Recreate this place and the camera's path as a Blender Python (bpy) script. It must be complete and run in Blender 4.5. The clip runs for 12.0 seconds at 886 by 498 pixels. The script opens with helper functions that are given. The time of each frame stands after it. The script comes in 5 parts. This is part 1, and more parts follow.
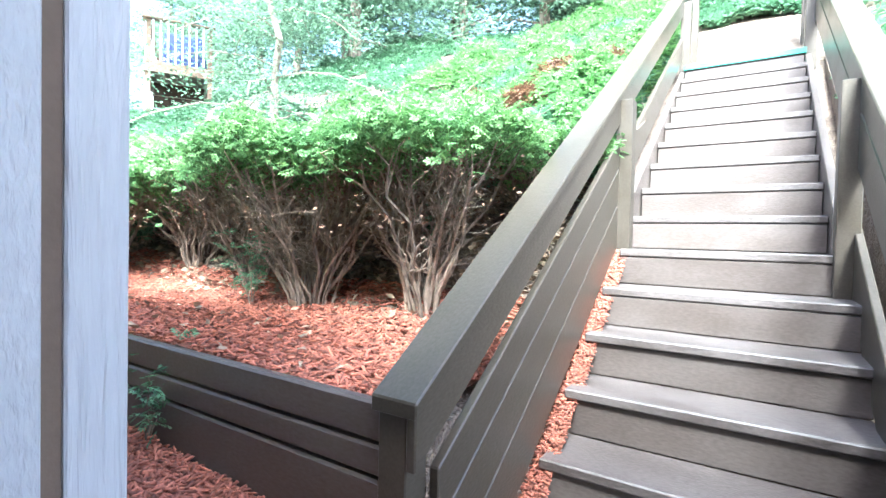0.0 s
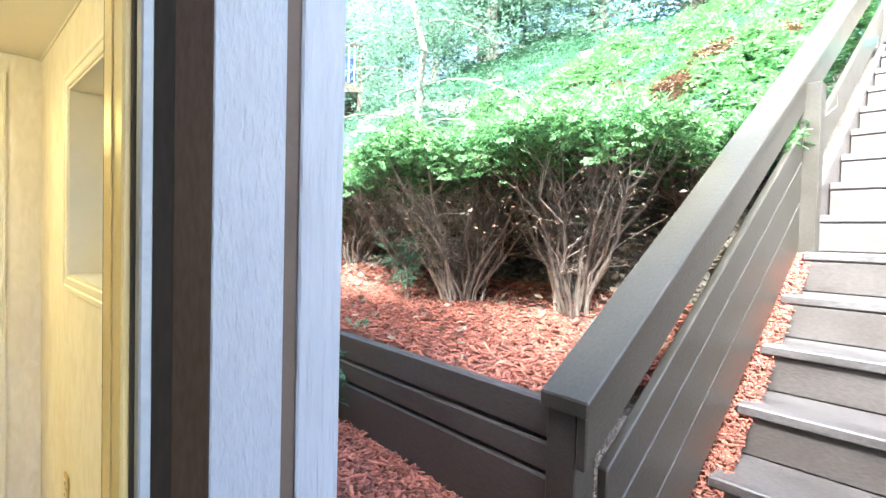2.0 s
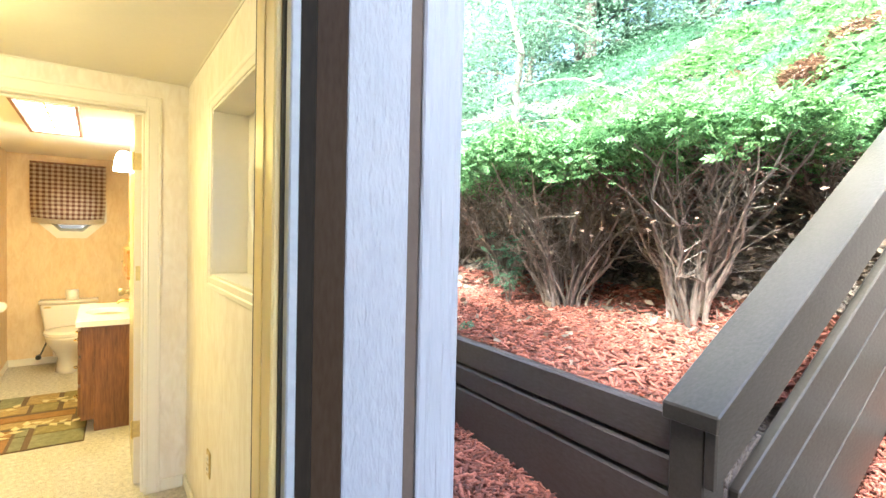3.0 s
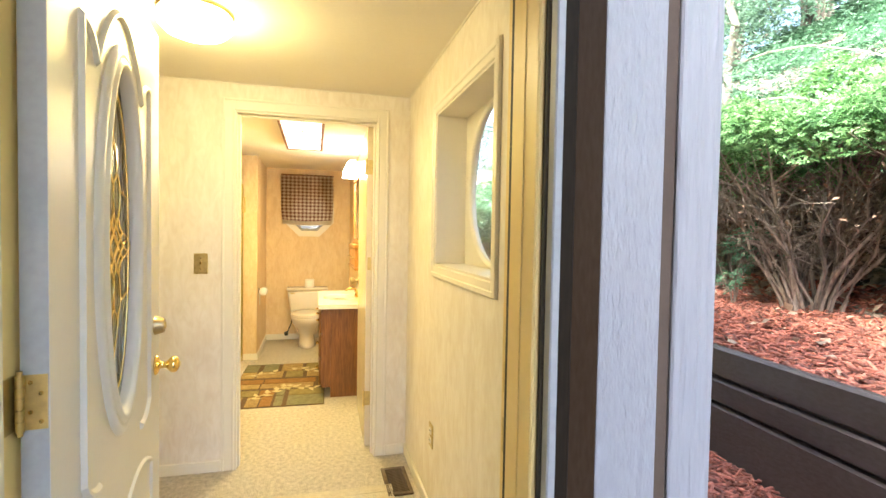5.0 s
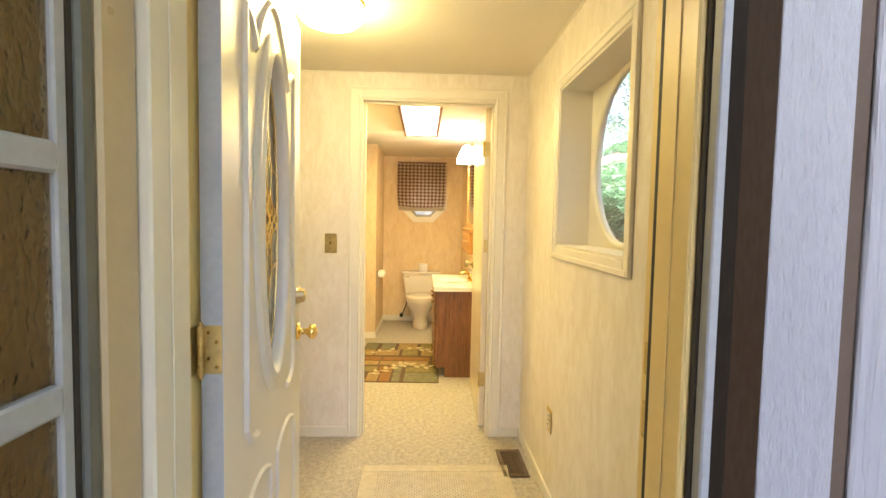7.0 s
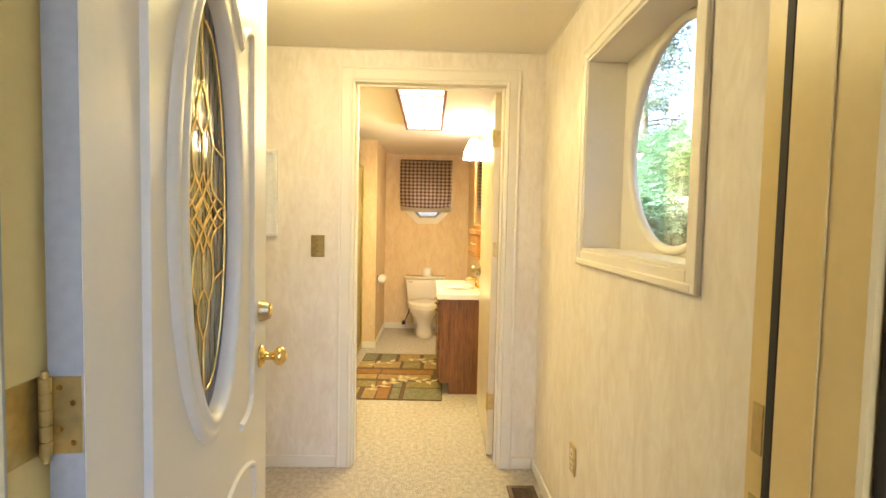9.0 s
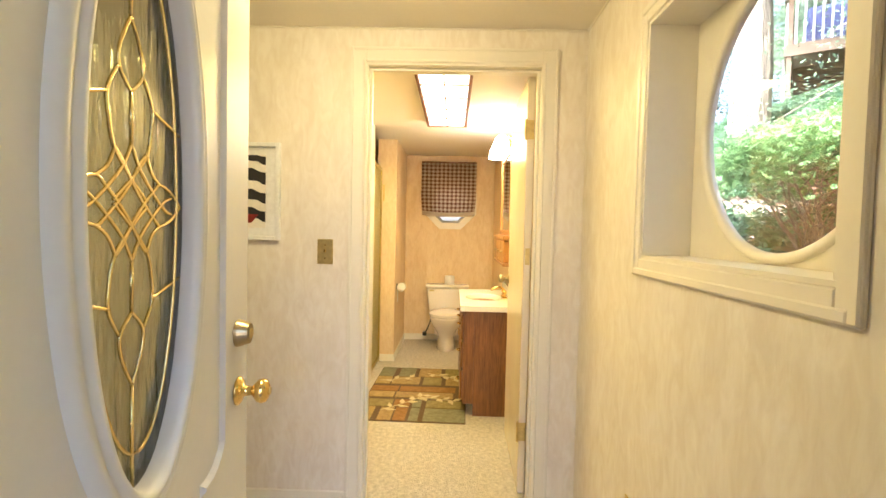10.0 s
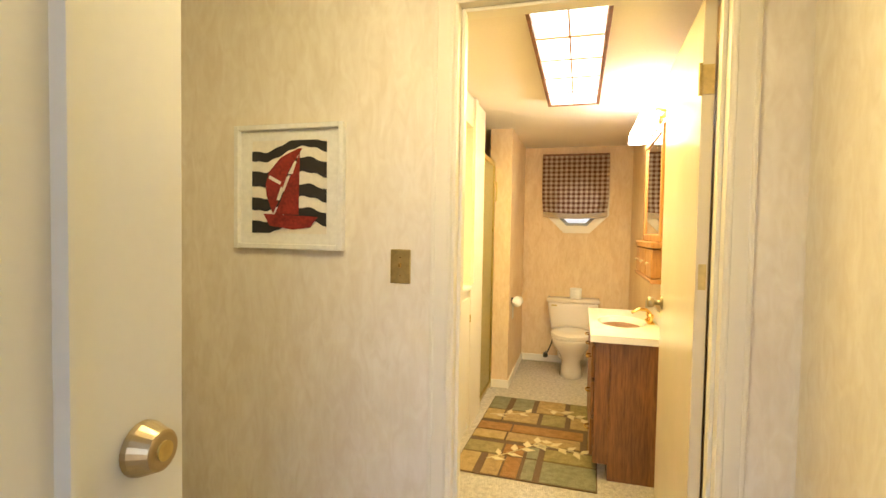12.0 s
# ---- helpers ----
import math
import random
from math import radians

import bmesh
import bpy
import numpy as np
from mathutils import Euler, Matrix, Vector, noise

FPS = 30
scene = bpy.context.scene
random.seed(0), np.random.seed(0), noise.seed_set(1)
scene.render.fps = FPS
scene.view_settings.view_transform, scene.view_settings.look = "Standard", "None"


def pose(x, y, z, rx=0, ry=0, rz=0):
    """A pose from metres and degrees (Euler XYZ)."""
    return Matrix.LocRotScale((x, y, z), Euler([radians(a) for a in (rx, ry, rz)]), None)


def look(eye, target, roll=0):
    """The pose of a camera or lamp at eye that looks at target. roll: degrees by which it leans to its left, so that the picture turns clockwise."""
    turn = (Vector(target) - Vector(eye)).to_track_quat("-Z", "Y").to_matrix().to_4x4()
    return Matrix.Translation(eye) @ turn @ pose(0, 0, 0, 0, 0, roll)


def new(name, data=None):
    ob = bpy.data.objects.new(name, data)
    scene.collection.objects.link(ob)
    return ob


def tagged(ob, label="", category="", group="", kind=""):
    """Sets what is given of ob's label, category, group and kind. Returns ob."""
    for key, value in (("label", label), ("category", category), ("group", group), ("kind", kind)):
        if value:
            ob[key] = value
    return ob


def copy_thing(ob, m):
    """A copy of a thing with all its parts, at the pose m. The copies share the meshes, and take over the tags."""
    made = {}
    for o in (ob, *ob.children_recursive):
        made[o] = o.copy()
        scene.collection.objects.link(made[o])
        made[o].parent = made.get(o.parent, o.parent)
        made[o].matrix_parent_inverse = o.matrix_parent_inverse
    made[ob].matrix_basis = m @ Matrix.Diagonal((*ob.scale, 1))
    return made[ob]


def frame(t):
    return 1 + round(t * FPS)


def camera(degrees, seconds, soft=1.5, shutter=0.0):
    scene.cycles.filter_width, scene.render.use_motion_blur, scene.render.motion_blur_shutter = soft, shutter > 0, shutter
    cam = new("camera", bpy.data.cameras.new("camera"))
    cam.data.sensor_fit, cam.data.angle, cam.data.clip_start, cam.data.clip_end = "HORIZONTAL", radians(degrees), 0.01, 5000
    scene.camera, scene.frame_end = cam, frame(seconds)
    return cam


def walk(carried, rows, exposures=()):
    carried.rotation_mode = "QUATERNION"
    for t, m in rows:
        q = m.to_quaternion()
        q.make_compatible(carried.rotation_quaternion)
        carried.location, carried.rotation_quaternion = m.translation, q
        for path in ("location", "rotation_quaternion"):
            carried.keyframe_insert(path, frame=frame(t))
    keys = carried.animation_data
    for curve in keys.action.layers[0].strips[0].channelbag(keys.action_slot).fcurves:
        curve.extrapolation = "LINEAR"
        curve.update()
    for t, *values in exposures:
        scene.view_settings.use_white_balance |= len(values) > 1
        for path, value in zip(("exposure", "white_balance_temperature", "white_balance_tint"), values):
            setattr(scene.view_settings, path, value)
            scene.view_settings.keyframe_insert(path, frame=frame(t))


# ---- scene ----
cam = camera(84.5, 12.0)
PATH = [
    (0, (-0.133, 0.451, 1.415), (-1.094, 2.204, 1.367), 1.3),
    (0.5, (-0.145, 0.426, 1.416), (-1.21, 2.118, 1.36), 1.4),
    (1, (-0.165, 0.401, 1.417), (-1.337, 2.02, 1.356), 1.5),
    (1.5, (-0.179, 0.374, 1.417), (-1.458, 1.91, 1.353), 1.6),
    (2, (-0.188, 0.349, 1.414), (-1.573, 1.791, 1.354), 1.5),
    (2.5, (-0.197, 0.322, 1.411), (-1.7, 1.64, 1.356), 1.4),
    (3, (-0.212, 0.3, 1.41), (-1.844, 1.455, 1.357), 1.3),
    (5, (-0.247, 0.147, 1.369), (-2.181, 0.655, 1.305), 1.0),
    (5.5, (-0.254, 0.119, 1.351), (-2.219, 0.482, 1.278), 1.1),
    (6, (-0.266, 0.108, 1.342), (-2.251, 0.337, 1.252), 1.1),
    (6.5, (-0.27, 0.096, 1.335), (-2.262, 0.229, 1.229), 1.1),
    (7, (-0.272, 0.091, 1.325), (-2.267, 0.169, 1.209), 1.1),
    (9, (-0.65, 0.124, 1.307), (-2.646, 0.174, 1.203), 1.2),
    (9.5, (-0.809, 0.109, 1.282), (-2.807, 0.158, 1.207), 1.3),
    (10, (-0.982, 0.122, 1.289), (-2.98, 0.079, 1.211), 1.3),
    (10.5, (-1.148, 0.146, 1.295), (-3.139, -0.02, 1.219), 1.3),
    (11, (-1.269, 0.156, 1.281), (-3.245, -0.146, 1.216), 1.4),
    (11.5, (-1.445, 0.142, 1.284), (-3.401, -0.267, 1.211), 1.3),
    (12, (-1.666, 0.112, 1.299), (-3.59, -0.428, 1.225), 1.0),
]
EXPOSURES = [(0.0, 3.74, 5550, 4), (1.5, 3.76, 5550, 4), (3.0, 4.00, 5850, 6), (5.0, 3.78, 6300, 10), (7.0, 3.62, 6500, 12), (9.5, 3.58, 6050, 15), (12.0, 3.48, 6200, 15)]
walk(cam, [(t, look(eye, target, roll)) for t, eye, target, roll in PATH],
     exposures=EXPOSURES)

# ---- light ----
world = bpy.data.worlds.new("sky")
scene.world = world
world.use_nodes = True
wn = world.node_tree.nodes
sky = wn.new("ShaderNodeTexSky")
sky.sky_type = "NISHITA"
sky.sun_disc = False
sky.sun_elevation = radians(48)
sky.sun_rotation = radians(159.8)
sky.air_density, sky.dust_density, sky.ozone_density = 0.8, 5.0, 0.6
world.node_tree.links.new(sky.outputs[0], wn["Background"].inputs[0])
wn["Background"].inputs[1].default_value = 0.15
sun_data = bpy.data.lights.new("sun", "SUN")
sun_data.energy, sun_data.angle, sun_data.color = 4.3, radians(24), (0.97, 1.0, 0.97)
sun = new("sun", sun_data)
sun.matrix_world = look((2.1, -5.7, 6.75), (0, 0, 0))
scene.view_settings.exposure = 3.55

WARM = (1.0, 0.81, 0.25)


def lamp(name, kind, at, watts, colour, size=0.1, size_y=None, aim=None):
    d = bpy.data.lights.new(name, kind)
    d.energy, d.color = watts, colour
    if kind == "AREA":
        d.shape, d.size, d.size_y = "RECTANGLE", size, size_y or size
    else:
        d.shadow_soft_size = size
    ob = new(name, d)
    ob.matrix_world = look(at, aim) if aim else pose(*at)
    return ob


lamp("hall_bulb", "POINT", (-2.29, -0.295, 2.04), 1.15, WARM, 0.06)
lamp("bath_tubes", "AREA", (-4.16, 0.05, 2.085), 2.7, (1.0, 0.76, 0.16), 1.30, 0.26)
lamp("vanity_bulbs", "AREA", (-4.95, 0.36, 1.88), 0.24, WARM, 0.6, 0.12, (-4.95, -0.4, 1.2))

# ---- materials ----
def mat(name, base, rough=0.6, metal=0.0, dark=None, scale=8.0, stretch=(1, 1, 1), grain=60.0, bump=0.2, bump_scale=None,
        spec=0.5, mix=0.5, distance=0.004, rough_var=0.08, island=0.0, obj=0.0, trans=0.0, coords="Object", warp=0.0):
    """A surface of two colours mixed by a large and a fine noise, with relief; island and obj vary brightness piece by piece."""
    m = bpy.data.materials.new(name)
    m.use_nodes = True
    nt = m.node_tree
    b = nt.nodes["Principled BSDF"]
    co = nt.nodes.new("ShaderNodeTexCoord")
    mp = nt.nodes.new("ShaderNodeMapping")
    mp.inputs["Scale"].default_value = stretch
    nt.links.new(co.outputs[coords], mp.inputs[0])
    n1 = nt.nodes.new("ShaderNodeTexNoise")
    n1.inputs["Scale"].default_value, n1.inputs["Detail"].default_value = scale, 4
    n2 = nt.nodes.new("ShaderNodeTexNoise")
    n2.inputs["Scale"].default_value, n2.inputs["Detail"].default_value = grain, 3
    for n in (n1, n2):
        n.inputs["Distortion"].default_value = warp
        nt.links.new(mp.outputs[0], n.inputs["Vector"])
    add = nt.nodes.new("ShaderNodeMath")
    add.operation = "ADD"
    nt.links.new(n1.outputs["Fac"], add.inputs[0])
    nt.links.new(n2.outputs["Fac"], add.inputs[1])
    mr = nt.nodes.new("ShaderNodeMapRange")
    mr.inputs["From Min"].default_value, mr.inputs["From Max"].default_value = 0.75, 1.25
    mr.inputs["To Max"].default_value = mix * 2 if mix < 0.5 else 1.0
    nt.links.new(add.outputs[0], mr.inputs["Value"])
    cm = nt.nodes.new("ShaderNodeMix")
    cm.data_type = "RGBA"
    cm.inputs[6].default_value = (*base, 1)
    cm.inputs[7].default_value = (*(dark or tuple(c * 0.88 for c in base)), 1)
    nt.links.new(mr.outputs[0], cm.inputs[0])
    out = cm.outputs[2]
    if island or obj:
        if island:
            src = nt.nodes.new("ShaderNodeNewGeometry").outputs["Random Per Island"]
        else:
            src = nt.nodes.new("ShaderNodeObjectInfo").outputs["Random"]
        v = nt.nodes.new("ShaderNodeMapRange")
        k = island or obj
        v.inputs["To Min"].default_value, v.inputs["To Max"].default_value = 1 - k, 1 + k
        nt.links.new(src, v.inputs["Value"])
        hs = nt.nodes.new("ShaderNodeHueSaturation")
        nt.links.new(v.outputs[0], hs.inputs["Value"])
        nt.links.new(out, hs.inputs["Color"])
        out = hs.outputs[0]
    nt.links.new(out, b.inputs["Base Color"])
    rr = nt.nodes.new("ShaderNodeMapRange")
    rr.inputs["To Min"].default_value, rr.inputs["To Max"].default_value = max(0.02, rough - rough_var), min(1, rough + rough_var)
    nt.links.new(n1.outputs["Fac"], rr.inputs["Value"])
    nt.links.new(rr.outputs[0], b.inputs["Roughness"])
    b.inputs["Metallic"].default_value = metal
    b.inputs["Specular IOR Level"].default_value = spec
    if bump:
        bp = nt.nodes.new("ShaderNodeBump")
        bp.inputs["Strength"].default_value, bp.inputs["Distance"].default_value = bump, distance
        if bump_scale:
            n3 = nt.nodes.new("ShaderNodeTexNoise")
            n3.inputs["Scale"].default_value, n3.inputs["Detail"].default_value = bump_scale, 4
            n3.inputs["Distortion"].default_value = warp
            nt.links.new(mp.outputs[0], n3.inputs["Vector"])
            nt.links.new(n3.outputs["Fac"], bp.inputs["Height"])
        else:
            nt.links.new(n2.outputs["Fac"], bp.inputs["Height"])
        nt.links.new(bp.outputs[0], b.inputs["Normal"])
    if trans:
        t = nt.nodes.new("ShaderNodeBsdfTranslucent")
        nt.links.new(out, t.inputs["Color"])
        ms = nt.nodes.new("ShaderNodeMixShader")
        ms.inputs[0].default_value = trans
        nt.links.new(b.outputs[0], ms.inputs[1])
        nt.links.new(t.outputs[0], ms.inputs[2])
        nt.links.new(ms.outputs[0], nt.nodes["Material Output"].inputs[0])
    return m


def glow(name, colour, strength):
    m = bpy.data.materials.new(name)
    m.use_nodes = True
    b = m.node_tree.nodes["Principled BSDF"]
    b.inputs["Base Color"].default_value = (*colour, 1)
    b.inputs["Emission Color"].default_value = (*colour, 1)
    b.inputs["Emission Strength"].default_value = strength
    return m


def glass(name, tint=(1, 1, 1), rough=0.0, wave=0.0, wave_scale=(30, 30, 3)):
    m = bpy.data.materials.new(name)
    m.use_nodes = True
    nt = m.node_tree
    b = nt.nodes["Principled BSDF"]
    b.inputs["Base Color"].default_value = (*tint, 1)
    b.inputs["Roughness"].default_value = rough
    b.inputs["Transmission Weight"].default_value = 1.0
    b.inputs["IOR"].default_value = 1.45
    if wave:
        co = nt.nodes.new("ShaderNodeTexCoord")
        mp = nt.nodes.new("ShaderNodeMapping")
        mp.inputs["Scale"].default_value = wave_scale
        n = nt.nodes.new("ShaderNodeTexNoise")
        n.inputs["Scale"].default_value = 1.0
        bp = nt.nodes.new("ShaderNodeBump")
        bp.inputs["Strength"].default_value, bp.inputs["Distance"].default_value = wave, 0.01
        nt.links.new(co.outputs["Object"], mp.inputs[0])
        nt.links.new(mp.outputs[0], n.inputs["Vector"])
        nt.links.new(n.outputs["Fac"], bp.inputs["Height"])
        nt.links.new(bp.outputs[0], b.inputs["Normal"])
    return m


M = {
    "siding": mat("siding_paint", (0.37, 0.37, 0.385), 0.5, dark=(0.33, 0.33, 0.345), scale=5, stretch=(1, 1, 0.32), grain=90, bump=0.8, bump_scale=80, distance=0.010, warp=0.25),
    "corner": mat("corner_board_paint", (0.37, 0.37, 0.385), 0.5, dark=(0.33, 0.33, 0.345), scale=5, stretch=(1, 1, 0.08), grain=90, bump=1.0, bump_scale=44, distance=0.012, warp=0.7),
    # dark brown that stands in for the shade inside the siding's groove
    "groove_shade": mat("groove_shade_brown", (0.11, 0.075, 0.052), 0.8, bump=0.3),
    "brown_trim": mat("brown_trim_paint", (0.016, 0.012, 0.008), 0.6, dark=(0.025, 0.018, 0.012), scale=6, stretch=(1, 1, 0.2), grain=80, bump=0.25, spec=0.06),
    "brown_gloss": mat("worn_brown_casing_paint", (0.034, 0.019, 0.010), 0.45, dark=(0.048, 0.030, 0.018), scale=5, stretch=(1, 1, 0.25), grain=110, bump=0.2, spec=0.05),
    "stair": mat("brown_deck_paint", (0.058, 0.046, 0.039), 0.36, dark=(0.088, 0.073, 0.065), scale=7, stretch=(0.4, 1, 1), grain=120, bump=0.3, rough_var=0.15, obj=0.12),
    "tread": mat("worn_brown_deck_paint", (0.046, 0.037, 0.032), 0.5, dark=(0.10, 0.085, 0.078), scale=9, stretch=(0.35, 1, 1), grain=140, bump=0.4, rough_var=0.18, obj=0.1),
    "wall_plank": mat("dark_brown_timber_paint", (0.055, 0.041, 0.033), 0.5, dark=(0.075, 0.062, 0.055), scale=7, stretch=(0.4, 1, 1), grain=120, bump=0.35, rough_var=0.12, obj=0.1),
    "rail": mat("brown_rail_paint", (0.036, 0.030, 0.021), 0.36, dark=(0.055, 0.046, 0.036), scale=7, stretch=(1, 0.4, 1), grain=120, bump=0.25, rough_var=0.10, obj=0.1, spec=0.35),
    "green": mat("green_strip", (0.04, 0.30, 0.24), 0.6, bump=0.4),
    "wallpaper": mat("marbled_wallpaper", (0.83, 0.775, 0.68), 0.62, dark=(0.73, 0.655, 0.54), scale=3.2, stretch=(2.0, 2.0, 0.8), grain=11, bump=0.30, mix=0.5, bump_scale=16, distance=0.003, warp=1.6),
    "bathpaper": mat("bath_wallpaper", (0.78, 0.61, 0.37), 0.62, dark=(0.68, 0.49, 0.27), scale=4.0, stretch=(2.0, 2.0, 0.7), grain=14, bump=0.2, mix=0.45, bump_scale=25, distance=0.002, warp=1.5),
    "ceiling": mat("ceiling_paint", (0.80, 0.74, 0.64), 0.8, dark=(0.76, 0.70, 0.60), scale=3, grain=70, bump=0.08, mix=0.3),
    "trim": mat("cream_trim_paint", (0.80, 0.75, 0.64), 0.38, dark=(0.76, 0.71, 0.60), scale=4, grain=40, bump=0.04, mix=0.3),
    "door": mat("white_door_paint", (0.60, 0.59, 0.56), 0.38, dark=(0.57, 0.56, 0.53), scale=4, grain=60, bump=0.04, mix=0.3),
    "metal_grey": mat("grey_storm_frame", (0.36, 0.37, 0.37), 0.5, metal=0.0, scale=6, grain=60, bump=0.05),
    "jamb": mat("cream_jamb_paint", (0.80, 0.61, 0.25), 0.35, dark=(0.75, 0.56, 0.22), scale=4, grain=40, bump=0.04, mix=0.3),
    "jamb_pale": mat("pale_jamb_paint", (0.62, 0.58, 0.46), 0.35, dark=(0.58, 0.54, 0.42), scale=4, grain=40, bump=0.04, mix=0.3),
    "storm_cream": mat("tan_storm_rail_paint", (0.46, 0.36, 0.22), 0.3, dark=(0.42, 0.33, 0.20), scale=4, grain=40, bump=0.04, mix=0.3),
    "rubber": mat("dark_weatherstrip", (0.035, 0.028, 0.02), 0.7, bump=0.1),
    "carpet": mat("looped_carpet", (0.74, 0.67, 0.57), 0.95, dark=(0.46, 0.41, 0.34), scale=40, grain=170, bump=1.0, bump_scale=120, distance=0.02, spec=0.1),
    "brass": mat("polished_brass", (0.83, 0.60, 0.22), 0.18, metal=1.0, dark=(0.75, 0.52, 0.18), scale=12, bump=0.02),
    "brass_dull": mat("aged_brass", (0.66, 0.51, 0.20), 0.38, metal=0.85, dark=(0.50, 0.38, 0.15), scale=20, bump=0.05),
    "nickel": mat("worn_nickel", (0.46, 0.37, 0.22), 0.33, metal=1.0, scale=14, bump=0.03),
    "came": mat("brass_came", (0.86, 0.68, 0.32), 0.24, metal=1.0, scale=20, bump=0.05),
    "white_frame": mat("white_picture_frame", (0.85, 0.85, 0.83), 0.4, scale=6, bump=0.03),
    "paper": mat("print_paper", (0.86, 0.82, 0.74), 0.7, scale=6, bump=0.03),
    "ink": mat("black_ink", (0.022, 0.02, 0.022), 0.6, scale=14, grain=90, bump=0.1),
    "red": mat("red_ink", (0.33, 0.028, 0.02), 0.6, dark=(0.16, 0.012, 0.01), scale=14, grain=90, bump=0.1),
    "oak": mat("oak_veneer", (0.26, 0.105, 0.025), 0.42, dark=(0.12, 0.045, 0.011), scale=6, stretch=(6, 6, 0.5), grain=26, bump=0.15),
    "oak_light": mat("honey_oak", (0.50, 0.25, 0.07), 0.4, dark=(0.33, 0.15, 0.04), scale=6, stretch=(6, 6, 0.6), grain=26, bump=0.12),
    "marble": mat("cultured_marble", (0.82, 0.79, 0.72), 0.18, dark=(0.74, 0.70, 0.62), scale=4, grain=14, bump=0.0, mix=0.35),
    "ceramic": mat("almond_ceramic", (0.78, 0.71, 0.60), 0.12, dark=(0.76, 0.69, 0.58), scale=3, bump=0.0),
    "black": mat("black_plastic", (0.02, 0.02, 0.02), 0.4, bump=0.05),
    "tissue": mat("tissue_paper", (0.84, 0.82, 0.78), 0.9, scale=20, bump=0.1),
    "mat_cotton": mat("cream_woven_cotton", (0.66, 0.59, 0.47), 0.95, dark=(0.54, 0.47, 0.36), scale=30, grain=200, bump=0.8, spec=0.1),
    "gold_metal": mat("gold_shower_frame", (0.62, 0.50, 0.16), 0.3, metal=1.0, bump=0.03),
    "mulch": mat("red_mulch_soil", (0.28, 0.095, 0.052), 0.9, dark=(0.11, 0.04, 0.025), scale=18, grain=90, bump=1.0, distance=0.03),
    "chip": mat("red_mulch_chip", (0.33, 0.112, 0.068), 0.85, dark=(0.20, 0.062, 0.040), scale=30, grain=120, bump=0.4, island=0.6),
    "litter": mat("leaf_litter_soil", (0.24, 0.185, 0.14), 0.95, dark=(0.10, 0.075, 0.058), scale=9, grain=60, bump=1.0, distance=0.04),
    "dead_leaf": mat("dead_leaf", (0.36, 0.27, 0.19), 0.8, dark=(0.19, 0.13, 0.09), scale=20, bump=0.3, island=0.55),
    "leaf": mat("shrub_leaf", (0.19, 0.34, 0.12), 0.7, dark=(0.10, 0.21, 0.085), scale=5, spec=0.2, bump=0.0, island=0.5, trans=0.35),
    "leaf_bright": mat("ground_cover_leaf", (0.145, 0.27, 0.15), 0.65, dark=(0.065, 0.145, 0.08), scale=3, spec=0.25, bump=0.0, island=0.5, trans=0.35),
    "leaf_dry": mat("dry_shrub_leaf", (0.20, 0.115, 0.068), 0.7, dark=(0.11, 0.06, 0.036), scale=9, bump=0.0, island=0.5, trans=0.2),
    "conifer": mat("tree_leaf", (0.19, 0.29, 0.19), 0.65, dark=(0.10, 0.17, 0.115), scale=2, spec=0.25, bump=0.0, island=0.5, trans=0.5),
    "twig": mat("twig_bark", (0.30, 0.23, 0.175), 0.85, dark=(0.11, 0.085, 0.066), scale=30, stretch=(1, 1, 0.3), grain=90, bump=0.6, island=0.35),
    "bark": mat("tree_bark", (0.23, 0.195, 0.155), 0.9, dark=(0.09, 0.076, 0.06), scale=14, stretch=(1, 1, 0.22), grain=40, bump=1.0, distance=0.03),
    "brown_board": mat("brown_board_wall", (0.12, 0.073, 0.036), 0.6, dark=(0.06, 0.037, 0.018), scale=5, stretch=(3, 3, 0.3), grain=40, bump=0.3),
    "deck_wood": mat("weathered_deck_wood", (0.16, 0.11, 0.075), 0.75, dark=(0.09, 0.06, 0.04), scale=10, grain=60, bump=0.3),
    "deck_white": mat("white_rail_paint", (0.55, 0.57, 0.60), 0.5, scale=10, bump=0.1),
    "blue": mat("blue_cloth", (0.03, 0.05, 0.18), 0.7, scale=10, bump=0.1),
    "mirror": mat("mirror_silver", (0.9, 0.9, 0.9), 0.02, metal=1.0, dark=(0.9, 0.9, 0.9), rough_var=0.0, bump=0.0),
    "landing": mat("landing_boards", (0.14, 0.11, 0.09), 0.6, scale=8, stretch=(0.4, 1, 1), grain=90, bump=0.3),
    "storm_dark": mat("dark_storm_stile", (0.11, 0.115, 0.10), 0.45, scale=6, grain=60, bump=0.05),
    "pane_storm": glass("dimpled_storm_glass", (0.80, 0.62, 0.36), 0.05, 0.5, (60, 60, 60)),
    "pane": glass("window_glass"),
    "pane_wavy": glass("rippled_door_glass", (0.62, 0.66, 0.61), 0.03, 0.25, (38, 38, 7)),
    "globe": glow("lit_globe_glass", (1.0, 0.83, 0.55), 3.0),
    "bulb": glow("lit_vanity_shade", (1.0, 0.92, 0.78), 3.5),
    "diffuser": glow("lit_diffuser", (1.0, 0.93, 0.80), 0.5),
}

# ---- builders ----
def mesh_of(name, bm):
    me = bpy.data.meshes.new(name)
    bm.to_mesh(me)
    bm.free()
    return me


def part(name, bm, material, parent=None, label="", smooth=False):
    """Links a bmesh as one mesh object, under a thing or a part."""
    me = mesh_of(name, bm)
    me.materials.append(material)
    if smooth:
        me.polygons.foreach_set("use_smooth", [True] * len(me.polygons))
    ob = new(name, me)
    if parent is not None:
        ob.parent = parent
    if label:
        ob["label"] = label
    return ob


